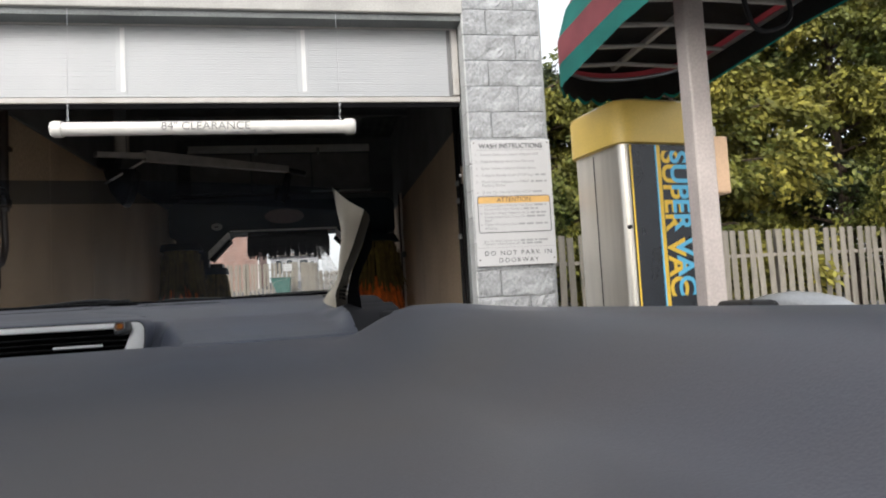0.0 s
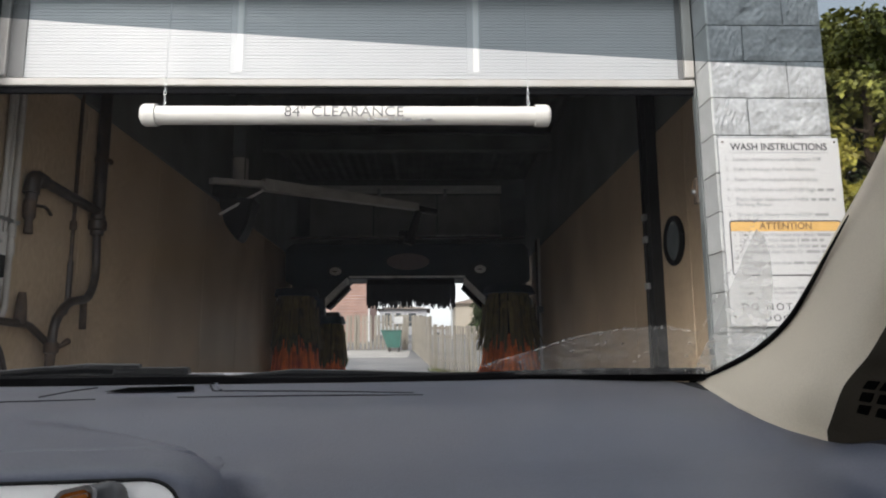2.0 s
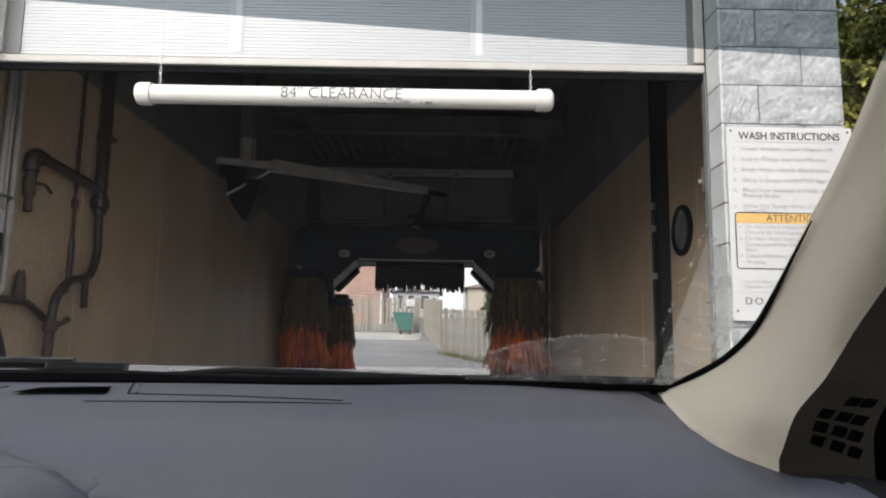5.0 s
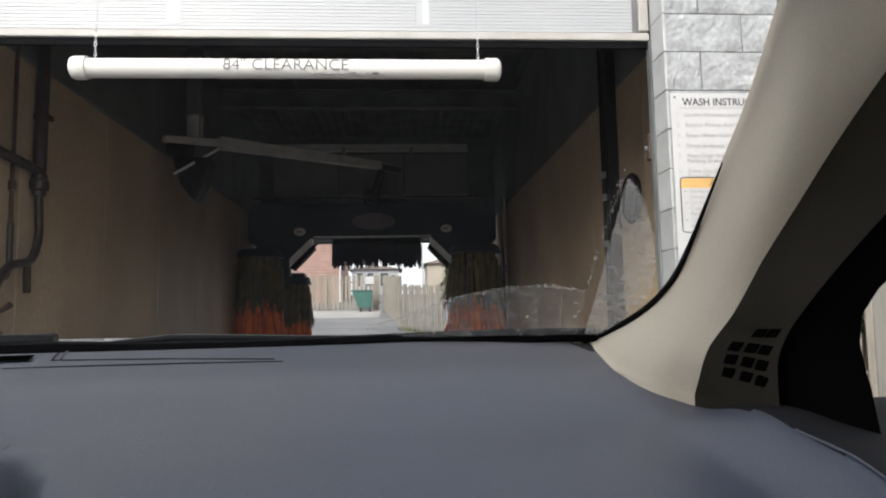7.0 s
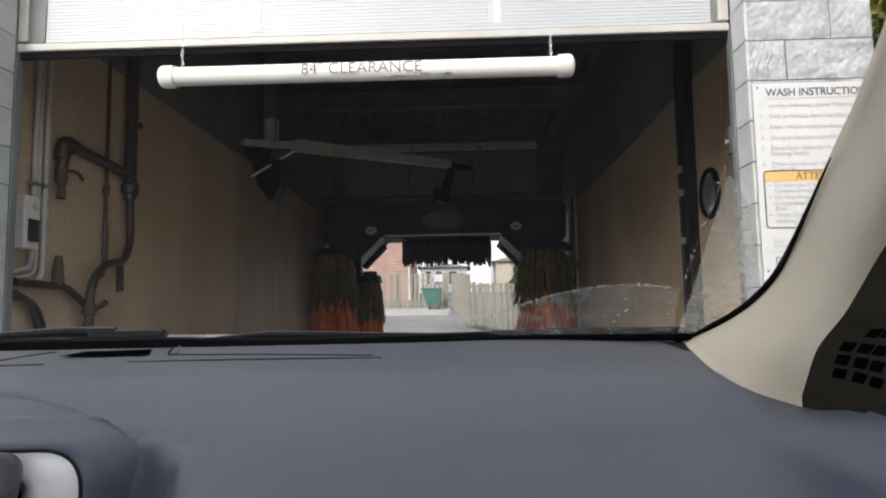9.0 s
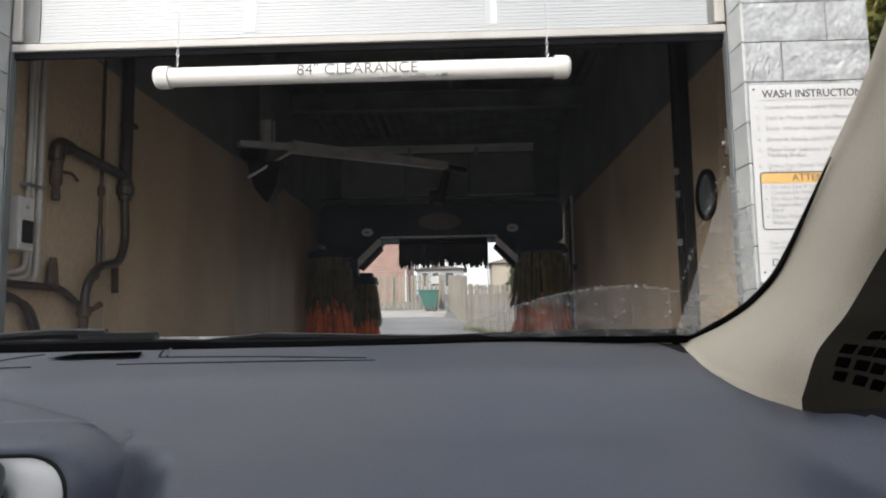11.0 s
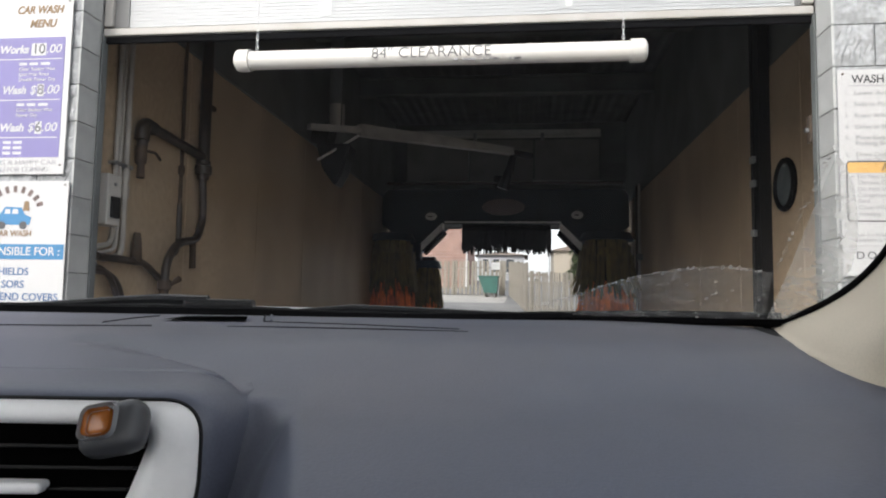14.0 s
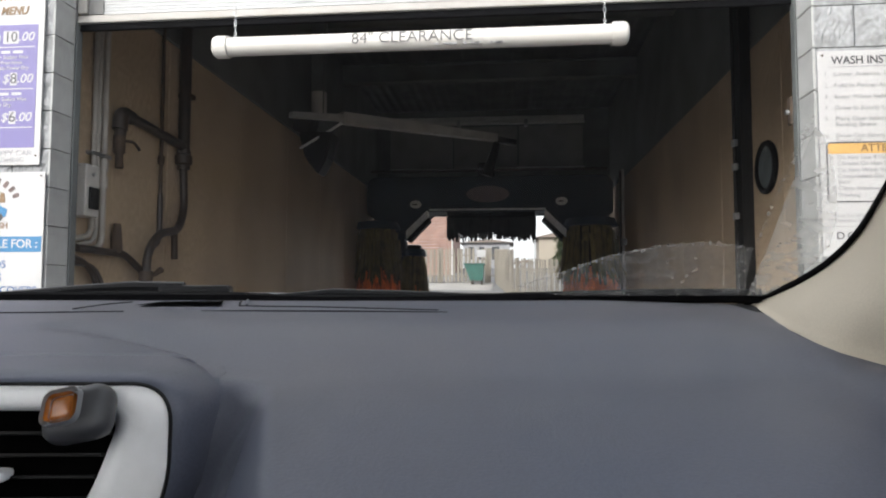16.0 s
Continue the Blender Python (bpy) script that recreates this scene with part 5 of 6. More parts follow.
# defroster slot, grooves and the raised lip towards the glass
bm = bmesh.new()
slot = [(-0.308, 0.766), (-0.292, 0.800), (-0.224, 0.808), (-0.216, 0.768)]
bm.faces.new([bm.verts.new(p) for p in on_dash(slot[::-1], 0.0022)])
part("defroster_slot", bm, M_VOID, dash, "flat black sheet for the defroster slot's shade")
SEAMS = (([(-1.0, 0.690), (-0.6, 0.712), (-0.396, 0.724), (-0.306, 0.731)], 0.0011, M_DASHDARK),
         ([(-0.227, 0.736), (-0.16, 0.735), (-0.06, 0.732), (0.033, 0.728)], [0.0008, 0.0012, 0.0014, 0.0009], M_DASHDARK),
         ([(-0.196, 0.772), (-0.09, 0.762), (0.024, 0.742)], 0.0011, M_DASHDARK),
         ([(-0.366, 0.748), (-0.347, 0.785), (-0.331, 0.815)], 0.0012, M_DASHDARK),
         ([(-0.212, 0.845), (-0.203, 0.80), (-0.196, 0.772)], 0.0014, M_DASHDARK))
for line, r, m in SEAMS:
    part("groove", tube(bmesh.new(), on_dash(line, 0.0), r, 6), m, dash, smooth=True)
lip = [(-0.205, 0.846), (-0.196, 0.80), (-0.189, 0.776)]
part("slot_frame", tube(bmesh.new(), on_dash(lip, 0.0006), 0.0016, 6), M_DASH, dash, smooth=True)
# black edge of the glass and the wipers beyond it


M_WIPER = mat("satin_black_wiper", (0.010, 0.011, 0.013), 0.32, var=0.1, spec=0.3)


def base_v(u):
    return 0.985 - 0.18 * ((u + 0.25) / 0.65) ** 2 if u > -0.25 else 0.985 - 0.05 * ((u + 0.25) / 0.65) ** 2


bm = bmesh.new()
line = [(u, base_v(u) - 0.027, 1.009 - 0.009 * smooth01((0.34 - u) / 0.40)) for u in np.linspace(-1.1, 0.40, 40)]
tube(bm, line, [float(0.0085 + 0.004 * smooth01((-0.14 - p[0]) / 0.12)) for p in line], 8)
part("glass_edge", bm, M_RUBBER, car, "black edge band of the windscreen", smooth=True)
wp = part("wiper", tube(bmesh.new(), [(-0.86, 1.00, 0.998), (-0.62, 1.0, 1.004), (-0.47, 0.995, 1.017), (-0.40, 0.99, 1.020), (-0.33, 0.99, 1.018)], [0.004, 0.006, 0.006, 0.008, 0.009], 8), M_WIPER, car, "black wiper arm", smooth=True)
part("wiper_hub", bbox(-0.365, -0.265, 0.98, 1.01, 1.006, 1.022, 0.005), M_WIPER, wp)
part("blade", tube(bmesh.new(), [(-0.27, 1.0, 1.004), (-0.20, 1.0, 1.006), (-0.12, 0.99, 1.012), (-0.04, 0.985, 1.010), (0.07, 0.975, 1.007), (0.20, 0.93, 1.007)], [0.003, 0.004, 0.006, 0.006, 0.005, 0.003], 8), M_WIPER, wp, smooth=True)
bm = bmesh.new()
hr = [[bm.verts.new((u, w, z - 0.02 * ((u + 0.35) / 0.8) ** 2)) for u in np.linspace(-1.1, 0.45, 14)] for w, z in ((1.04, 1.004), (1.10, 1.012), (1.3, 1.006), (1.7, 0.96), (1.9, 0.86), (1.93, 0.5))]
for a, b in zip(hr, hr[1:]):
    for k in range(13):
        bm.faces.new((a[k], a[k + 1], b[k + 1], b[k]))
part("bonnet", bm, mat("silver_car_paint", (0.58, 0.58, 0.60), 0.25, 0.4, var=0.03, scale=4), car, "pale silver bonnet", smooth=True)

# centre vent: silver bezel with louvres
BV = 0.492
be = part("vent_bezel", bmesh.new(), M_SILVER, car, "satin silver vent bezel")
outer = [(p.x, p.z) for p in bend([(-0.208, 0, 0.815), (-0.173, 0, 0.872), (-0.172, 0, 0.948), (-0.62, 0, 0.949)], 0.027, 12)] + [(-0.62, 0.83)]
inner = [(p.x, p.z) for p in bend([(-0.248, 0, 0.830), (-0.221, 0, 0.880), (-0.203, 0, 0.931), (-0.60, 0, 0.934)], 0.018, 12)] + [(-0.60, 0.83)]
bm = bmesh.new()
a = [bm.verts.new((x, BV, z)) for x, z in outer]
b = [bm.verts.new((x, BV - 0.008, z)) for x, z in [(o[0] * 0.35 + i[0] * 0.65, o[1] * 0.35 + i[1] * 0.65) for o, i in zip(outer, inner)]]
c = [bm.verts.new((x, BV - 0.002, z)) for x, z in inner]
d = [bm.verts.new((x, BV + 0.03, z)) for x, z in inner]
for p, q in ((a, b), (b, c), (c, d)):
    for k in range(len(p) - 1):
        bm.faces.new((p[k], p[k + 1], q[k + 1], q[k]))
bm.to_mesh(be.data)
for f in be.data.polygons:
    f.use_smooth = True
# the dashboard's soft shroud, flaring back from the bezel's rim
line = [Vector((x, 0, z)) for x, z in outer[:-1]]
flare = []
for k, p in enumerate(line):
    d = (line[min(k + 1, len(line) - 1)] - line[max(k - 1, 0)]).normalized()
    row = [Vector((p.x + ox * d.z, w, p.z - oz * d.x)) for ox, oz, w in ((0, 0, 0.4945), (0.0025, 0.002, 0.4915), (0.0055, 0.004, 0.4925), (0.0100, 0.0068, 0.497), (0.0140, 0.0086, 0.503))]
    for w in (0.51, 0.518, 0.526, 0.534, 0.542, 0.55, 0.56, 0.575, 0.59, 0.61):
        lift = 0.0004 - 0.0016 * max(0.0, (w - 0.56) / 0.05)
        x = p.x + d.z * float(np.interp(w, (0.503, 0.518, 0.534, 0.56), (0.0140, 0.0205, 0.0255, 0.0300)))
        top = float(np.interp(w, PV, PZ)) - 0.949 + lift
        row.append(Vector((x, w, min(p.z - top * d.x, pod_z(x, w) + lift))))
    flare.append(row)
bm = bmesh.new()
vs = [[bm.verts.new(p) for p in row] for row in flare]
for a, b in zip(vs, vs[1:]):
    for k in range(len(a) - 1):
        bm.faces.new((a[k], a[k + 1], b[k + 1], b[k]))
bmesh.ops.recalc_face_normals(bm, faces=bm.faces[:])
part("vent_shroud", bm, M_DASH, dash, smooth=True)
# black plate paints the unlit depth behind the louvres
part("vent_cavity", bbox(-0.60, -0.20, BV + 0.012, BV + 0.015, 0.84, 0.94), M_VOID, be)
for k, z in enumerate((0.916, 0.901, 0.886, 0.871, 0.856)):
    bm = bbox(-0.595, -0.214 - 0.004 * k, BV + 0.0, BV + 0.014, -0.0012, 0.0012, 0.0006, 1, Matrix.Translation((0, 0, z)) @ Matrix.Translation((0, BV, 0)) @ Matrix.Rotation(radians(-14), 4, "X") @ Matrix.Translation((0, -BV, 0)))
    part("louvre", bm, M_BLACK, be)
part("seam", tube(bmesh.new(), [row[1].lerp(row[0], 0.3) - Vector((0, 0.001, 0)) for row in flare], 0.0014, 6), M_BLACK, be, smooth=True)
part("vent_tab", bbox(-0.40, -0.278, BV - 0.010, BV + 0.006, 0.884, 0.892, 0.003), M_SILVER, be, "chrome vent tab")

fr = root("air_freshener", "charcoal clip-on air freshener with an amber gel window on the vent", "air freshener", (-0.17, 1.82, 0), turn=8.0)
m = pose(-0.2245, BV - 0.018, 0.9305, -26, -12, -12) @ Matrix.Scale(0.79, 4)
M_CASE = mat("charcoal_case_plastic", (0.050, 0.052, 0.058), 0.4, var=0.06, scale=30)
M_RIM = mat("grey_window_rim", (0.24, 0.24, 0.25), 0.35, var=0.06, scale=30)
part("case", bbox(-0.029, 0.030, -0.016, 0.016, -0.022, 0.025, 0.0145, 5, m), M_CASE, fr, smooth=True)
part("window_rim", bbox(-0.020, 0.014, -0.0185, -0.014, -0.012, 0.018, 0.008, 4, m), M_RIM, fr, smooth=True)
part("gel", bbox(-0.016, 0.010, -0.0195, -0.016, -0.009, 0.0145, 0.006, 4, m), M_AMBER, fr, "amber gel", smooth=True)
part("clip", bbox(-0.008, 0.008, 0.016, 0.034, -0.006, 0.006, 0.002, 1, m), M_BLACK, fr)

# beige pillar: outer edge along the glass, rounded inner edge, then the return, its shade painted
EDGE_G = [(0.391, 0.796, 0.998), (0.409, 0.771, 1.010), (0.423, 0.738, 1.024), (0.433, 0.700, 1.043), (0.434, 0.655, 1.068), (0.427, 0.610, 1.098), (0.416, 0.565, 1.127), (0.403, 0.516, 1.157), (0.389, 0.456, 1.196), (0.368, 0.388, 1.243), (0.345, 0.312, 1.296)]
EDGE_I = [(0.379, 0.542, 0.964), (0.376, 0.529, 0.979), (0.374, 0.519, 0.992), (0.375, 0.511, 1.005), (0.379, 0.502, 1.017), (0.383, 0.489, 1.031), (0.389, 0.478, 1.050), (0.395, 0.463, 1.074), (0.409, 0.440, 1.112), (0.423, 0.405, 1.160), (0.438, 0.330, 1.235)]
FOOT = [(0.395, 0.800, 0.999), (0.380, 0.745, 0.994), (0.364, 0.690, 0.988), (0.350, 0.640, 0.981), (0.340, 0.605, 0.975), (0.339, 0.583, 0.971), (0.358, 0.565, 0.968), (0.379, 0.542, 0.964)]
EDGE_R = [(0.382, 0.440, 0.950), (0.382, 0.440, 0.965), (0.382, 0.440, 0.985), (0.382, 0.438, 1.000), (0.385, 0.430, 1.018), (0.386, 0.412, 1.036), (0.388, 0.395, 1.052), (0.394, 0.376, 1.072), (0.402, 0.352, 1.096), (0.410, 0.320, 1.125), (0.424, 0.270, 1.190)]
EDGE_R = [Vector((0.05, 0.01, 1.034)).lerp(Vector(p), 1.05) for p in EDGE_R]


def finer(rows, n=4):
    """A smooth line through the rows, with n steps from each to the next."""
    out = []
    for i in range(len(rows) - 1):
        a, b, c, d = (Vector(rows[min(max(i + k, 0), len(rows) - 1)]) for k in (-1, 0, 1, 2))
        for k in range(n):
            t = k / n
            out.append(0.5 * (2 * b + (c - a) * t + (2 * a - 5 * b + 4 * c - d) * t * t + (3 * b - a - 3 * c + d) * t ** 3))
    return out + [Vector(rows[-1])]


FOOT_PULL = (1.0, 0.75, 0.45, 0.2, 0.08, 0, 0, 0, 0, 0, 0)


def foot_at(t):
    """The rounded line in which the pillar meets the dashboard."""
    ts = np.linspace(0, 1, len(FOOT))
    near = [min(max(t + d * min(t, 1 - t), 0.0), 1.0) for d in (-0.9, -0.5, 0.0, 0.5, 0.9)]
    near = [min(max(t + (q - t) * 0.22 / max(0.22, abs(q - t)), 0.0), 1.0) for q in near]
    return Vector([sum(float(np.interp(q, ts, [p[i] for p in FOOT])) for q in near) / 5 for i in range(3)])


bm = bmesh.new()
rings, returns = [], []
pulls = [float(np.interp(k / 4, range(len(FOOT_PULL)), FOOT_PULL)) for k in range(4 * len(FOOT_PULL) - 3)]
for row, (g0, i0, r0) in enumerate(zip(finer(EDGE_G), finer(EDGE_I), finer(EDGE_R))):
    rowv = [g0 + Vector((0.004, 0.012, 0.004))]
    for t in np.linspace(0, 1, 17):
        p = g0.lerp(i0, t)
        swell = p + Vector((-0.016, -0.018, 0.0)) * math.sin(math.pi * t ** 1.5)
        rise = p.z - Vector(EDGE_G[0]).lerp(Vector(EDGE_I[0]), t).z
        w = pulls[row] * (1 - t ** 5) * (1.0 if row == 0 else 1 - (1 - t) ** 3)
        rowv.append(swell.lerp(foot_at(t) + Vector((0, 0, rise)), w))
    rings.append(rowv)
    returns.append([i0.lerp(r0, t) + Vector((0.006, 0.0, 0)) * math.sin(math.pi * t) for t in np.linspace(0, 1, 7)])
low = []
for p in rings[0]:
    low.append(Vector((p.x, p.y, p.z - 0.05)))
rings.insert(0, low)
vs = [[bm.verts.new(p) for p in r] for r in rings]
for a, b in zip(vs, vs[1:]):
    for k in range(len(a) - 1):
        bm.faces.new((a[k], a[k + 1], b[k + 1], b[k]))
pil = part("pillar", bm, M_PILLAR, car, "beige plastic pillar trim", smooth=True)
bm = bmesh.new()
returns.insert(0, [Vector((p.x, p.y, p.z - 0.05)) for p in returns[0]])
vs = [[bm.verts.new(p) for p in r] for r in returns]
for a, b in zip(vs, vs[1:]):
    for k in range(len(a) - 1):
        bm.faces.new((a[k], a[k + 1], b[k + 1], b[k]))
# the return's shade is put into its dark brown colour
part("pillar_return", bm, mat("shaded_pillar_trim", (0.034, 0.029, 0.023), 0.8, spec=0.1, var=0.08, scale=5, bump=0.2, fine=700, bump_far=0.001), pil, "inner pillar face with its shade put in the colour", smooth=True)
fine_i, fine_r = finer(EDGE_I), finer(EDGE_R)
for r in range(4):
    for c in range(1 if r == 3 else 0, 3):
        k = 7 + 3 * r
        across, up = (fine_r[k] - fine_i[k]).normalized(), (fine_i[k + 1] - fine_i[k - 1]).normalized()
        out = across.cross(up).normalized()
        t = 0.30 + 0.22 * c
        at = fine_i[k].lerp(fine_r[k], t) + Vector((0.006 * math.sin(math.pi * t), 0, 0))
        m = Matrix((out, across, up)).transposed().to_4x4()
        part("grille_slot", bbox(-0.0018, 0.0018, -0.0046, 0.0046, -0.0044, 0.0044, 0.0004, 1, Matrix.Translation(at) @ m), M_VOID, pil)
part("glass_seal", tube(bmesh.new(), [p + Vector((-0.004, -0.003, 0.002)) for p in finer(EDGE_G[:8])], [0.003 * (1 - (k / 28) ** 3) + 0.0006 for k in range(29)], 8), M_RUBBER, car, "black windscreen seal", smooth=True)
# dark door seal, door top and the tub round the seats
SEAL = [(p[0] + 0.004, p[1] + 0.012, p[2]) for p in EDGE_R]
SEAL[0] = (SEAL[0][0], SEAL[0][1], 0.90)
SZS = (0.90, 0.985, 1.03, 1.062, 1.10, 1.13)
SEAL2 = [(float(np.interp(p[2], SZS, (0.420, 0.416, 0.413, 0.417, 0.428, 0.436))), float(np.interp(p[2], SZS, (0.385, 0.395, 0.400, 0.375, 0.318, 0.29))), p[2] - (0.0 if k < 3 else 0.006)) for k, p in enumerate(SEAL)]
SEAL2 = [Vector((0.05, 0.01, 1.034)).lerp(Vector(p), 1.04) for p in SEAL2]
bm = bmesh.new()
a, b = [bm.verts.new(p) for p in SEAL], [bm.verts.new(p) for p in SEAL2]
for k in range(len(a) - 1):
    bm.faces.new((a[k], a[k + 1], b[k + 1], b[k]))
bmesh.ops.solidify(bm, geom=list(bm.faces), thickness=0.01)
part("door_seal", bm, M_RUBBER, car, "black door seal and mirror corner", smooth=True)
M_DOOR = mat("grey_door_card", (0.34, 0.355, 0.385), 0.6, var=0.05, scale=5, bump=0.2, fine=500, bump_far=0.001)
dr = part("door", bbox(0.47, 0.56, -2.3, 0.10, 0.30, 0.855, 0.025, 3), M_DOOR, car, "grey door panel")
part("door_corner", bbox(0.47, 0.56, 0.102, 0.42, 0.30, 0.938, 0.02, 3), M_DASHDARK, dr, "charcoal door corner trim")
part("door_ledge", tube(bmesh.new(), on_dash([(0.386 + 0.05 * (0.425 - float(w)), float(w)) for w in np.linspace(0.43, 0.31, 25)], 0.0006), 0.0011, 6), M_DASH, dr, smooth=True)
part("door", bbox(-1.22, -1.13, -2.3, 0.62, 0.30, 0.95, 0.025, 3), M_DOOR, car, "grey door panel")
# soft pad added to fit the camera's view: it carries the dashboard's surface on, below the eye, and rolls up over the
# door's top


def pad_z(u, v):
    up = smooth01((u - 0.26) / 0.20) * smooth01((0.13 - v) / 0.20)
    side = smooth01((-0.95 - u) / 0.15) * smooth01((0.30 - v) / 0.2)
    return 0.880 - 0.016 * smooth01((0.25 - v) / 0.9) + 0.080 * up + 0.06 * side


bm = bmesh.new()
rows = []
for u in np.linspace(-1.18, 0.545, 70):
    front = min((0.535 if u < -0.10 else 0.28) + 0.004, 0.36) - 0.26 * smooth01((u - 0.40) / 0.05)
    col = [(u, front + 0.004, 0.78), (u, front + 0.003, pad_z(u, front) - 0.02), (u, front, pad_z(u, front) - 0.006)]
    col += [(u, front - 0.012 - (front + 2.10) * k / 40, pad_z(u, front - 0.012 - (front + 2.10) * k / 40)) for k in range(41)]
    rows.append([bm.verts.new(p) for p in col])
for edge, du in ((rows[0], -0.03), (rows[-1], 0.03)):
    out = [bm.verts.new((p.co.x + du, p.co.y, min(p.co.z - 0.012, 0.95))) for p in edge]
    low = [bm.verts.new((p.co.x + du, p.co.y, 0.70)) for p in edge]
    for a, b in ((edge, out), (out, low)):
        for k in range(len(a) - 1):
            bm.faces.new((a[k], a[k + 1], b[k + 1], b[k]))
for a, b in zip(rows, rows[1:]):
    for k in range(len(a) - 1):
        bm.faces.new((a[k], a[k + 1], b[k + 1], b[k]))
part("dashboard_pad", bm, M_DASH, car, "soft grey pad added to fill the view below the eye", smooth=True)
part("floor_pan", bbox(-1.13, 0.47, -2.3, 0.95, 0.26, 0.30), M_DOOR, car)
# sides, tail, windows and roof: added out of view to shape the cabin's light
part("side_wall", bbox(0.545, 0.575, -2.3, -1.45, 0.94, 1.979), M_PILLAR, car)
part("side_wall", bbox(-1.22, -1.19, -2.3, -1.7, 0.95, 1.979), M_PILLAR, car)
part("side_wall", bbox(-1.22, -1.19, -1.699, -0.60, 0.95, 1.979), M_DASHDARK, car, "added unseen cabin side that dims the interior")
part("side_wall", bbox(-1.22, -1.19, -0.599, 0.60, 1.62, 1.979), M_DASHDARK, car, "added unseen panel that narrows the window's light")
sw = part("side_window", bbox(-1.206, -1.202, -0.599, 0.60, 0.95, 1.619), glass("side_glass", (0.93, 0.94, 0.94), 0.6), car, "clear side window")
sw.visible_shadow = False
part("tail_panel", bbox(-1.20, 0.54, -2.3, -2.2, 0.30, 1.02), M_DASHDARK, car)
part("tail_panel", bbox(-1.20, 0.54, -2.3, -2.2, 1.85, 1.979), M_DASHDARK, car)
rw = part("rear_window", bbox(-1.20, 0.54, -2.256, -2.252, 1.021, 1.849), glass("rear_glass", (0.95, 0.96, 0.96), 0.6), car, "clear rear window")
rw.visible_shadow = False
part("roof", bbox(-1.20, 0.54, -2.3, 0.34, 1.98, 2.02, 0.015), M_PILLAR, car, "added unseen roof that shades the cabin")

# wheels on the ground
for u, w in ((-1.07, 1.36), (0.41, 1.36), (-1.07, -1.55), (0.41, -1.55)):
    lathe = [[(u + dx, w + r * math.cos(2 * math.pi * k / 28), 0.31 + r * math.sin(2 * math.pi * k / 28)) for k in range(28)] for dx, r in ((-0.10, 0.20), (-0.10, 0.28), (-0.075, 0.31), (0.075, 0.31), (0.10, 0.28), (0.10, 0.20))]
    ty = part("tyre", loft(bmesh.new(), lathe), M_RUBBER, car, "black rubber tyre", smooth=True)
    part("rim", tube(bmesh.new(), [(u - 0.104, w, 0.31), (u + 0.104, w, 0.31)], 0.195, 24), M_GALV, ty, "grey steel wheel rim", smooth=True)


def grime_mat(name, lo, hi, scale):
    """A dusty or veiling film: pale specks over clear glass, with gaps of its own shape."""
    m = bpy.data.materials.new(name)
    m.use_nodes = True
    nt = m.node_tree
    nt.nodes.clear()
    out = nt.nodes.new("ShaderNodeOutputMaterial")
    tr, df, mix = (nt.nodes.new("ShaderNode" + k) for k in ("BsdfTransparent", "BsdfDiffuse", "MixShader"))
    df.inputs["Color"].default_value = (0.72, 0.71, 0.68, 1)
    tc, n1, n2, mr, ad = (nt.nodes.new("ShaderNode" + k) for k in ("TexCoord", "TexNoise", "TexNoise", "MapRange", "Math"))
    n1.inputs["Scale"].default_value, n1.inputs["Detail"].default_value = scale, 4
    n2.inputs["Scale"].default_value, n2.inputs["Detail"].default_value = scale * 7, 2
    ad.operation = "MULTIPLY"
    for n in (n1, n2):
        nt.links.new(tc.outputs["Object"], n.inputs["Vector"])
    nt.links.new(n1.outputs["Fac"], ad.inputs[0])
    nt.links.new(n2.outputs["Fac"], ad.inputs[1])
    mr.inputs["From Min"].default_value, mr.inputs["From Max"].default_value = 0.18, 0.42
    mr.inputs["To Min"].default_value, mr.inputs["To Max"].default_value = lo, hi
    nt.links.new(ad.outputs[0], mr.inputs["Value"])
    nt.links.new(mr.outputs["Result"], mix.inputs["Fac"])
    nt.links.new(tr.outputs["BSDF"], mix.inputs[1])
    tl, both = nt.nodes.new("ShaderNodeBsdfTranslucent"), nt.nodes.new("ShaderNodeMixShader")
    tl.inputs["Color"].default_value = df.inputs["Color"].default_value
    nt.links.new(df.outputs["BSDF"], both.inputs[1])
    nt.links.new(tl.outputs["BSDF"], both.inputs[2])
    nt.links.new(both.outputs["Shader"], mix.inputs[2])
    nt.links.new(mix.outputs["Shader"], out.inputs["Surface"])
    return m


def glass_patch(outline, inset=0.004):
    """A patch on the inner face of the windscreen, from points across and up."""
    bm = bmesh.new()
    f = bm.faces.new([bm.verts.new((u, base_v(u) - 0.015 - inset - (z - 1.0) / 0.577, z)) for u, z in outline])
    bmesh.ops.triangulate(bm, faces=[f])
    return bm


# windscreen: clear below, tinted band on top
def band_z(u):
    return 1.281 - 0.104 * max(0.0, u + 0.25) ** 2


def glass_sheet(low, rows_n):
    bm = bmesh.new()
    vs = []
    for f in np.linspace(0, 1, rows_n):
        row = []
        for s in np.linspace(0, 1, 30):
            right = float(np.interp(1.0 + 0.25 * f if low else 1.25, [p[2] for p in EDGE_G], [p[0] for p in EDGE_G]))
            u = -1.1 + (right + 1.1) * s
            z = 1.0 + (band_z(u) - 1.0) * f if low else band_z(u) + 0.0002 + 0.05 * f
            row.append(bm.verts.new((u, base_v(u) - 0.015 - (z - 1.0) / 0.577, z)))
        vs.append(row)
    for a, b in zip(vs, vs[1:]):
        for k in range(29):
            bm.faces.new((a[k], a[k + 1], b[k + 1], b[k]))
    return bm


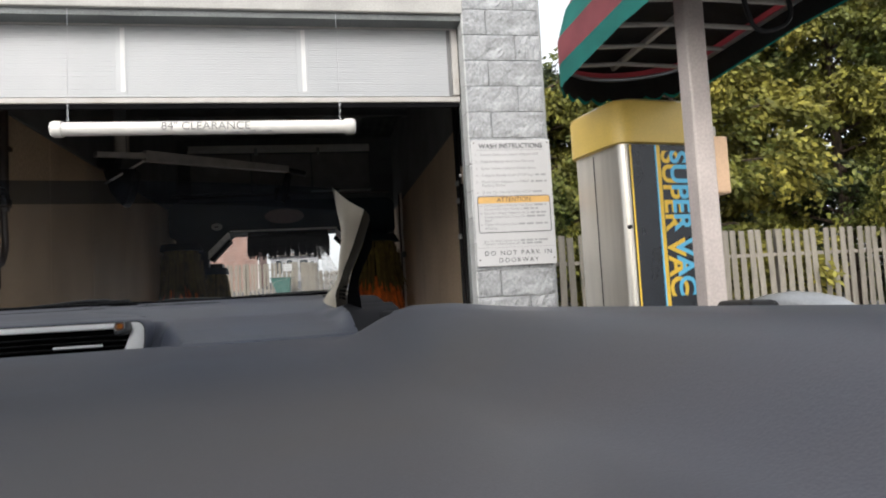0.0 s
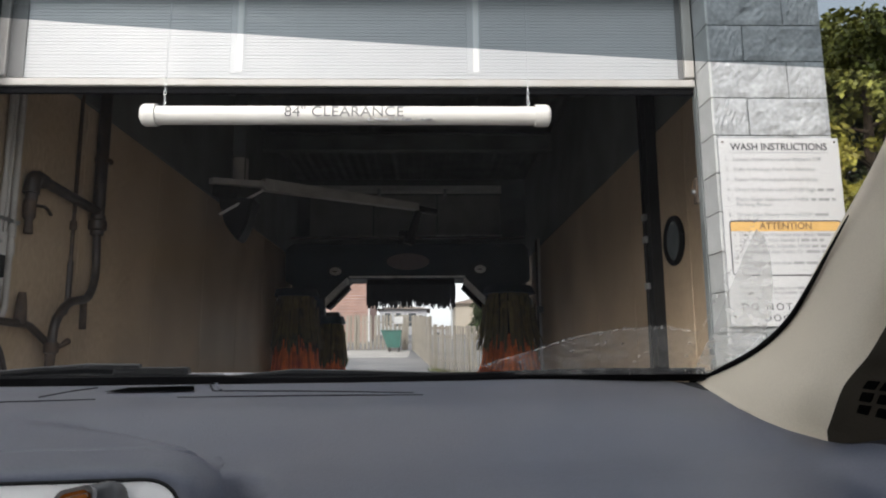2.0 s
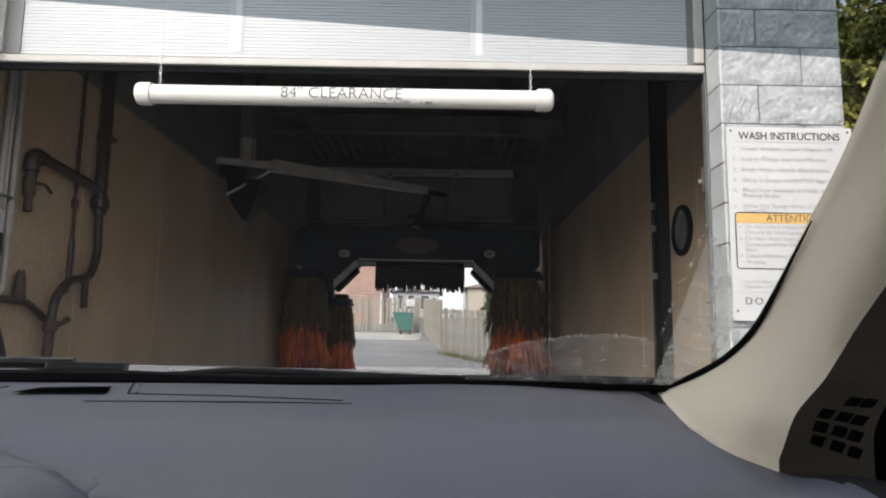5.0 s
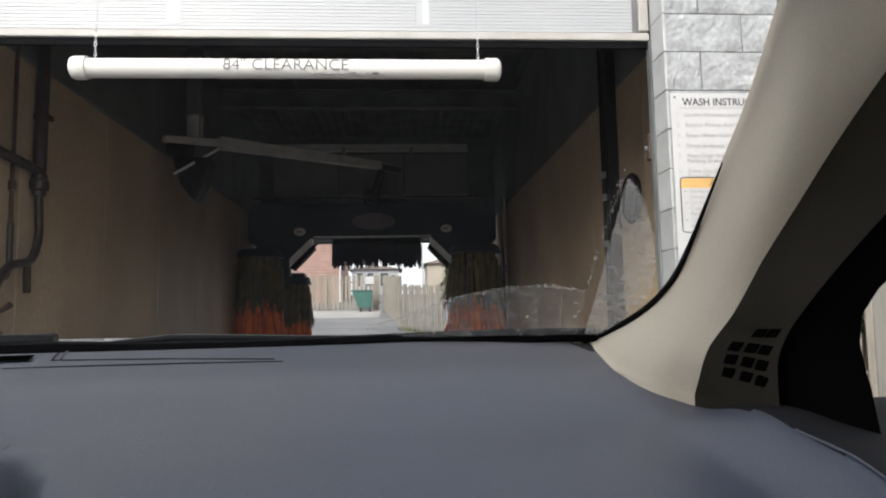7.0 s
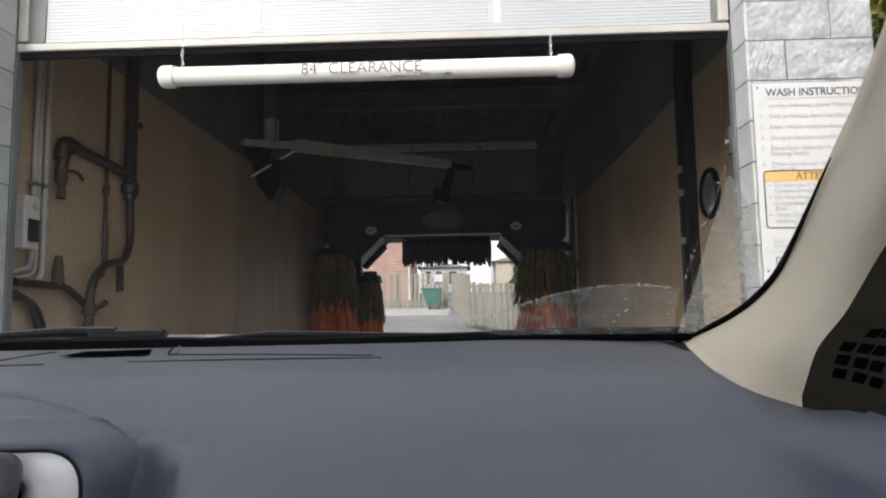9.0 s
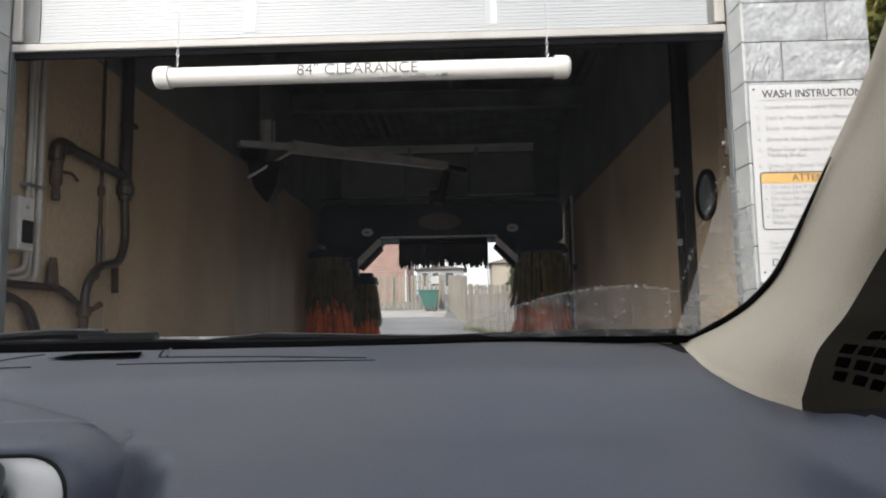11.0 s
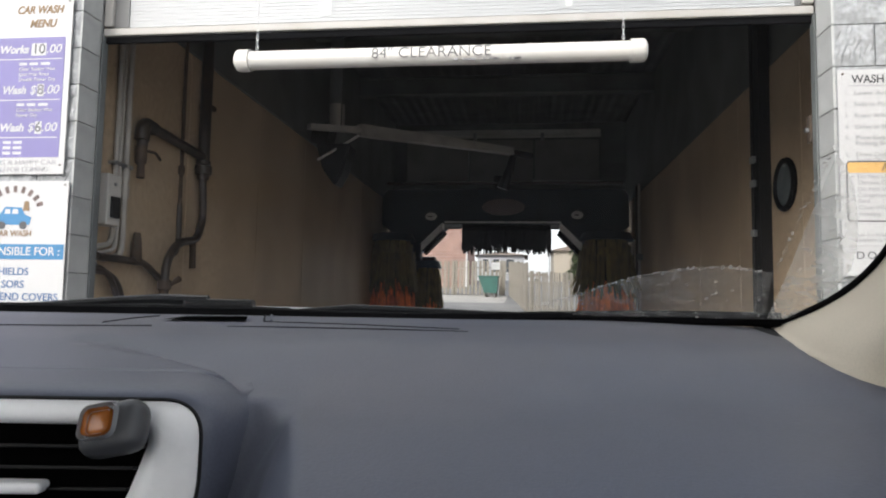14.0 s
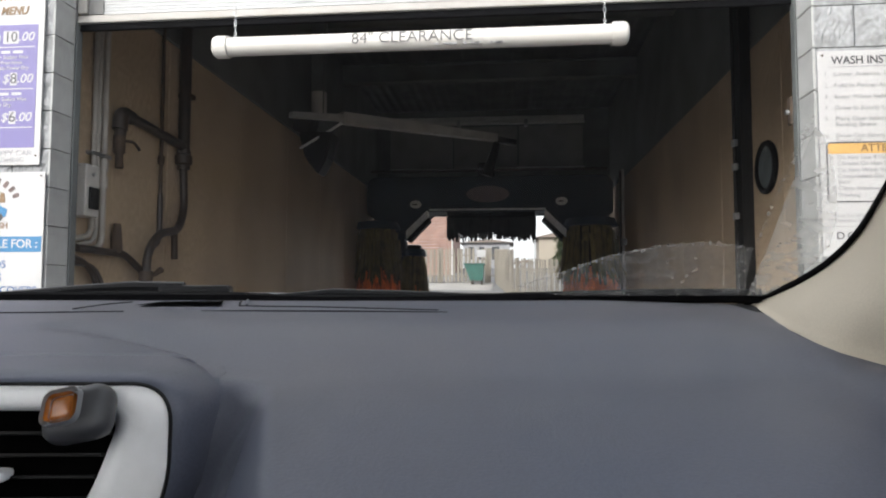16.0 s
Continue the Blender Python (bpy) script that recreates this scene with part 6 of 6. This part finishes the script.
ws = part("windscreen", glass_sheet(True, 10), M_GLASS, car, "smeared clear windscreen glass", smooth=True)
bd = part("tint_band", glass_sheet(False, 3), M_BAND, ws, "blue tinted top band", smooth=True)
ARC = [(0.130, 1.020), (0.150, 1.028), (0.173, 1.035), (0.206, 1.049), (0.232, 1.057), (0.269, 1.064), (0.305, 1.066), (0.335, 1.063), (0.355, 1.059)]
# first film paints the pale veil of reflections over the whole pane
films = [part("dust_film", glass_sheet(True, 4), grime_mat("thin_veil", 0.007, 0.013, 9), ws, "thin even film that adds the glass's reflected veil", at=Matrix.Translation((0, -0.002, -0.001))),
         part("grime_film", glass_patch(ARC + [(0.372, 1.025), (0.385, 1.004), (0.30, 1.004), (0.20, 1.006)]), grime_mat("speckled_grime", 0.04, 0.26, 60), ws, "dried grime below the wiper's sweep"),
         part("grime_film", glass_patch([(0.383, 1.008), (0.366, 1.062), (0.350, 1.106), (0.338, 1.140), (0.334, 1.153), (0.346, 1.146), (0.363, 1.131), (0.385, 1.107), (0.405, 1.081), (0.415, 1.062), (0.417, 1.043), (0.411, 1.026), (0.399, 1.010)]), grime_mat("hazy_grime", 0.28, 0.37, 12), ws, "hazy film beside the pillar"),
         part("grime_edge", tube(bmesh.new(), [(u, base_v(u) - 0.020 - (z - 1.0) / 0.577, z) for u, z in ARC], 0.0009, 4), grime_mat("grime_line", 0.0, 0.30, 70), ws)]
# dried drops: along the streak beside the pillar, along the arc and scattered below it
STREAK = [(0.356, 1.060), (0.343, 1.100), (0.335, 1.130), (0.327, 1.158)]
rnd = random.Random(21)
drops = bmesh.new()


def drop(u, z, r, tall=1.0):
    ring = []
    for k in range(7):
        a = 2 * math.pi * k / 7
        du, dz = r * math.cos(a) * rnd.uniform(0.7, 1.2), r * tall * 0.5 * math.sin(a) * rnd.uniform(0.7, 1.2)
        ring.append(drops.verts.new((u + du, base_v(u) - 0.021 - (z + dz - 1.0) / 0.577, z + dz)))
    drops.faces.new(ring)


for path, n, spread, big in ((STREAK, 110, 0.0011, 0.0012), (ARC, 150, 0.0016, 0.0014)):
    for k in range(n):
        x = rnd.random() * (len(path) - 1)
        i = int(x)
        p, q = path[i], path[min(i + 1, len(path) - 1)]
        drop(p[0] + (q[0] - p[0]) * (x - i) + rnd.gauss(0, spread), p[1] + (q[1] - p[1]) * (x - i) + rnd.gauss(0, spread * 0.6), rnd.uniform(0.3, 1.0) * big, rnd.uniform(0.8, 2.4))
for k in range(150):
    u = rnd.uniform(0.17, 0.40)
    drop(u, rnd.uniform(1.008, min(1.055, 1.015 + 0.5 * (u - 0.13))), rnd.choice((0.0005, 0.0007, 0.0010, 0.0016)), rnd.uniform(0.7, 2.0))
for k in range(70):
    drop(rnd.uniform(-0.75, 0.32), rnd.uniform(1.03, 1.22), rnd.uniform(0.0003, 0.0006))
films.append(tagged(part("dried_spatter", drops, grime_mat("dried_drop", 0.28, 0.5, 300), ws, "pale dried drops and specks"), kind="stuff"))
for film in films:
    film.visible_shadow = False
for pane in (ws, bd):
    pane.data.flip_normals()
    pane.visible_shadow = False

# ---- blocks of the front wall, each a piece of its own ----


def block_mesh(w, h, rough, seed):
    rnd = random.Random(seed)
    nx, nz = (16, 8) if rough else (2, 2)
    vs, fs = [], []
    for j in range(nz + 1):
        for i in range(nx + 1):
            edge = i in (0, nx) or j in (0, nz)
            x, z = w * i / nx, h * j / nz
            d = 0.0075 if edge else (0.012 + 0.010 * noise.noise(Vector((x * 9 + seed * 7, z * 9, seed))) + 0.007 * noise.noise(Vector((x * 28 + seed * 3, z * 28, seed))) + rnd.uniform(-0.003, 0.003) if rough else 0.006)
            vs.append((x, -d, z))
    for j in range(nz):
        for i in range(nx):
            q = j * (nx + 1) + i
            fs.append((q, q + 1, q + nx + 2, q + nx + 1))
    n0 = len(vs)
    vs += [(0, 0.05, 0), (w, 0.05, 0), (w, 0.05, h), (0, 0.05, h)]
    bl, br, tr, tl = 0, nx, (nx + 1) * (nz + 1) - 1, (nx + 1) * nz
    fs += [(n0, n0 + 1, br, bl)[::1], (n0 + 1, n0 + 2, tr, br), (n0 + 2, n0 + 3, tl, tr), (n0 + 3, n0, bl, tl)]
    me = bpy.data.meshes.new("block")
    me.from_pydata(vs, [], fs)
    me.materials.append(M_BLOCK if rough else M_BLOCK_SMOOTH)
    me.update()
    return me


CH, JT = 0.190, 0.005
LIB = {}


def lay(parent, x, z, w, rough):
    key = (round(w, 3), rough)
    if key not in LIB:
        LIB[key] = [block_mesh(w, CH - JT, rough, k + len(LIB) * 5) for k in range(5 if rough else 2)]
    part("block", random.choice(LIB[key]), None, parent, at=Matrix.Translation((x, YF + 0.018, z)))


random.seed(12)
right_wall, left_wall = bpy.data.objects["wall_front_right"], bpy.data.objects["wall_front_left"]
width = WR + 0.115 - XR
for c in range(23):
    z = c * CH
    cut = 0.39 if c % 2 == 0 else 0.18
    lay(right_wall, XR, z, cut - JT, True)
    lay(right_wall, XR + cut, z, width - cut, True)
    x = XL
    for k in range(4):
        w = (0.195 if (c % 2 == 0 and k == 0) else 0.39)
        x -= w
        lay(left_wall, x, z, w - JT, True)
# smooth return faces of the jambs
for nm, wall, xj, sgn in (("l", left_wall, XL, 1), ("r", right_wall, XR, -1)):
    for c in range(16):
        me = LIB.setdefault(("jamb", nm), None)
        if me is None:
            bm = bbox(0, 0.012, 0.0, 0.155, 0, CH - 0.004, 0.002, 1)
            me = LIB[("jamb", nm)] = mesh_of("block", bm, M_BLOCK_SMOOTH)
        part("block", me, None, wall, at=Matrix.Translation((xj - 0.009 if sgn > 0 else xj - 0.003, YF + 0.006, c * CH)))
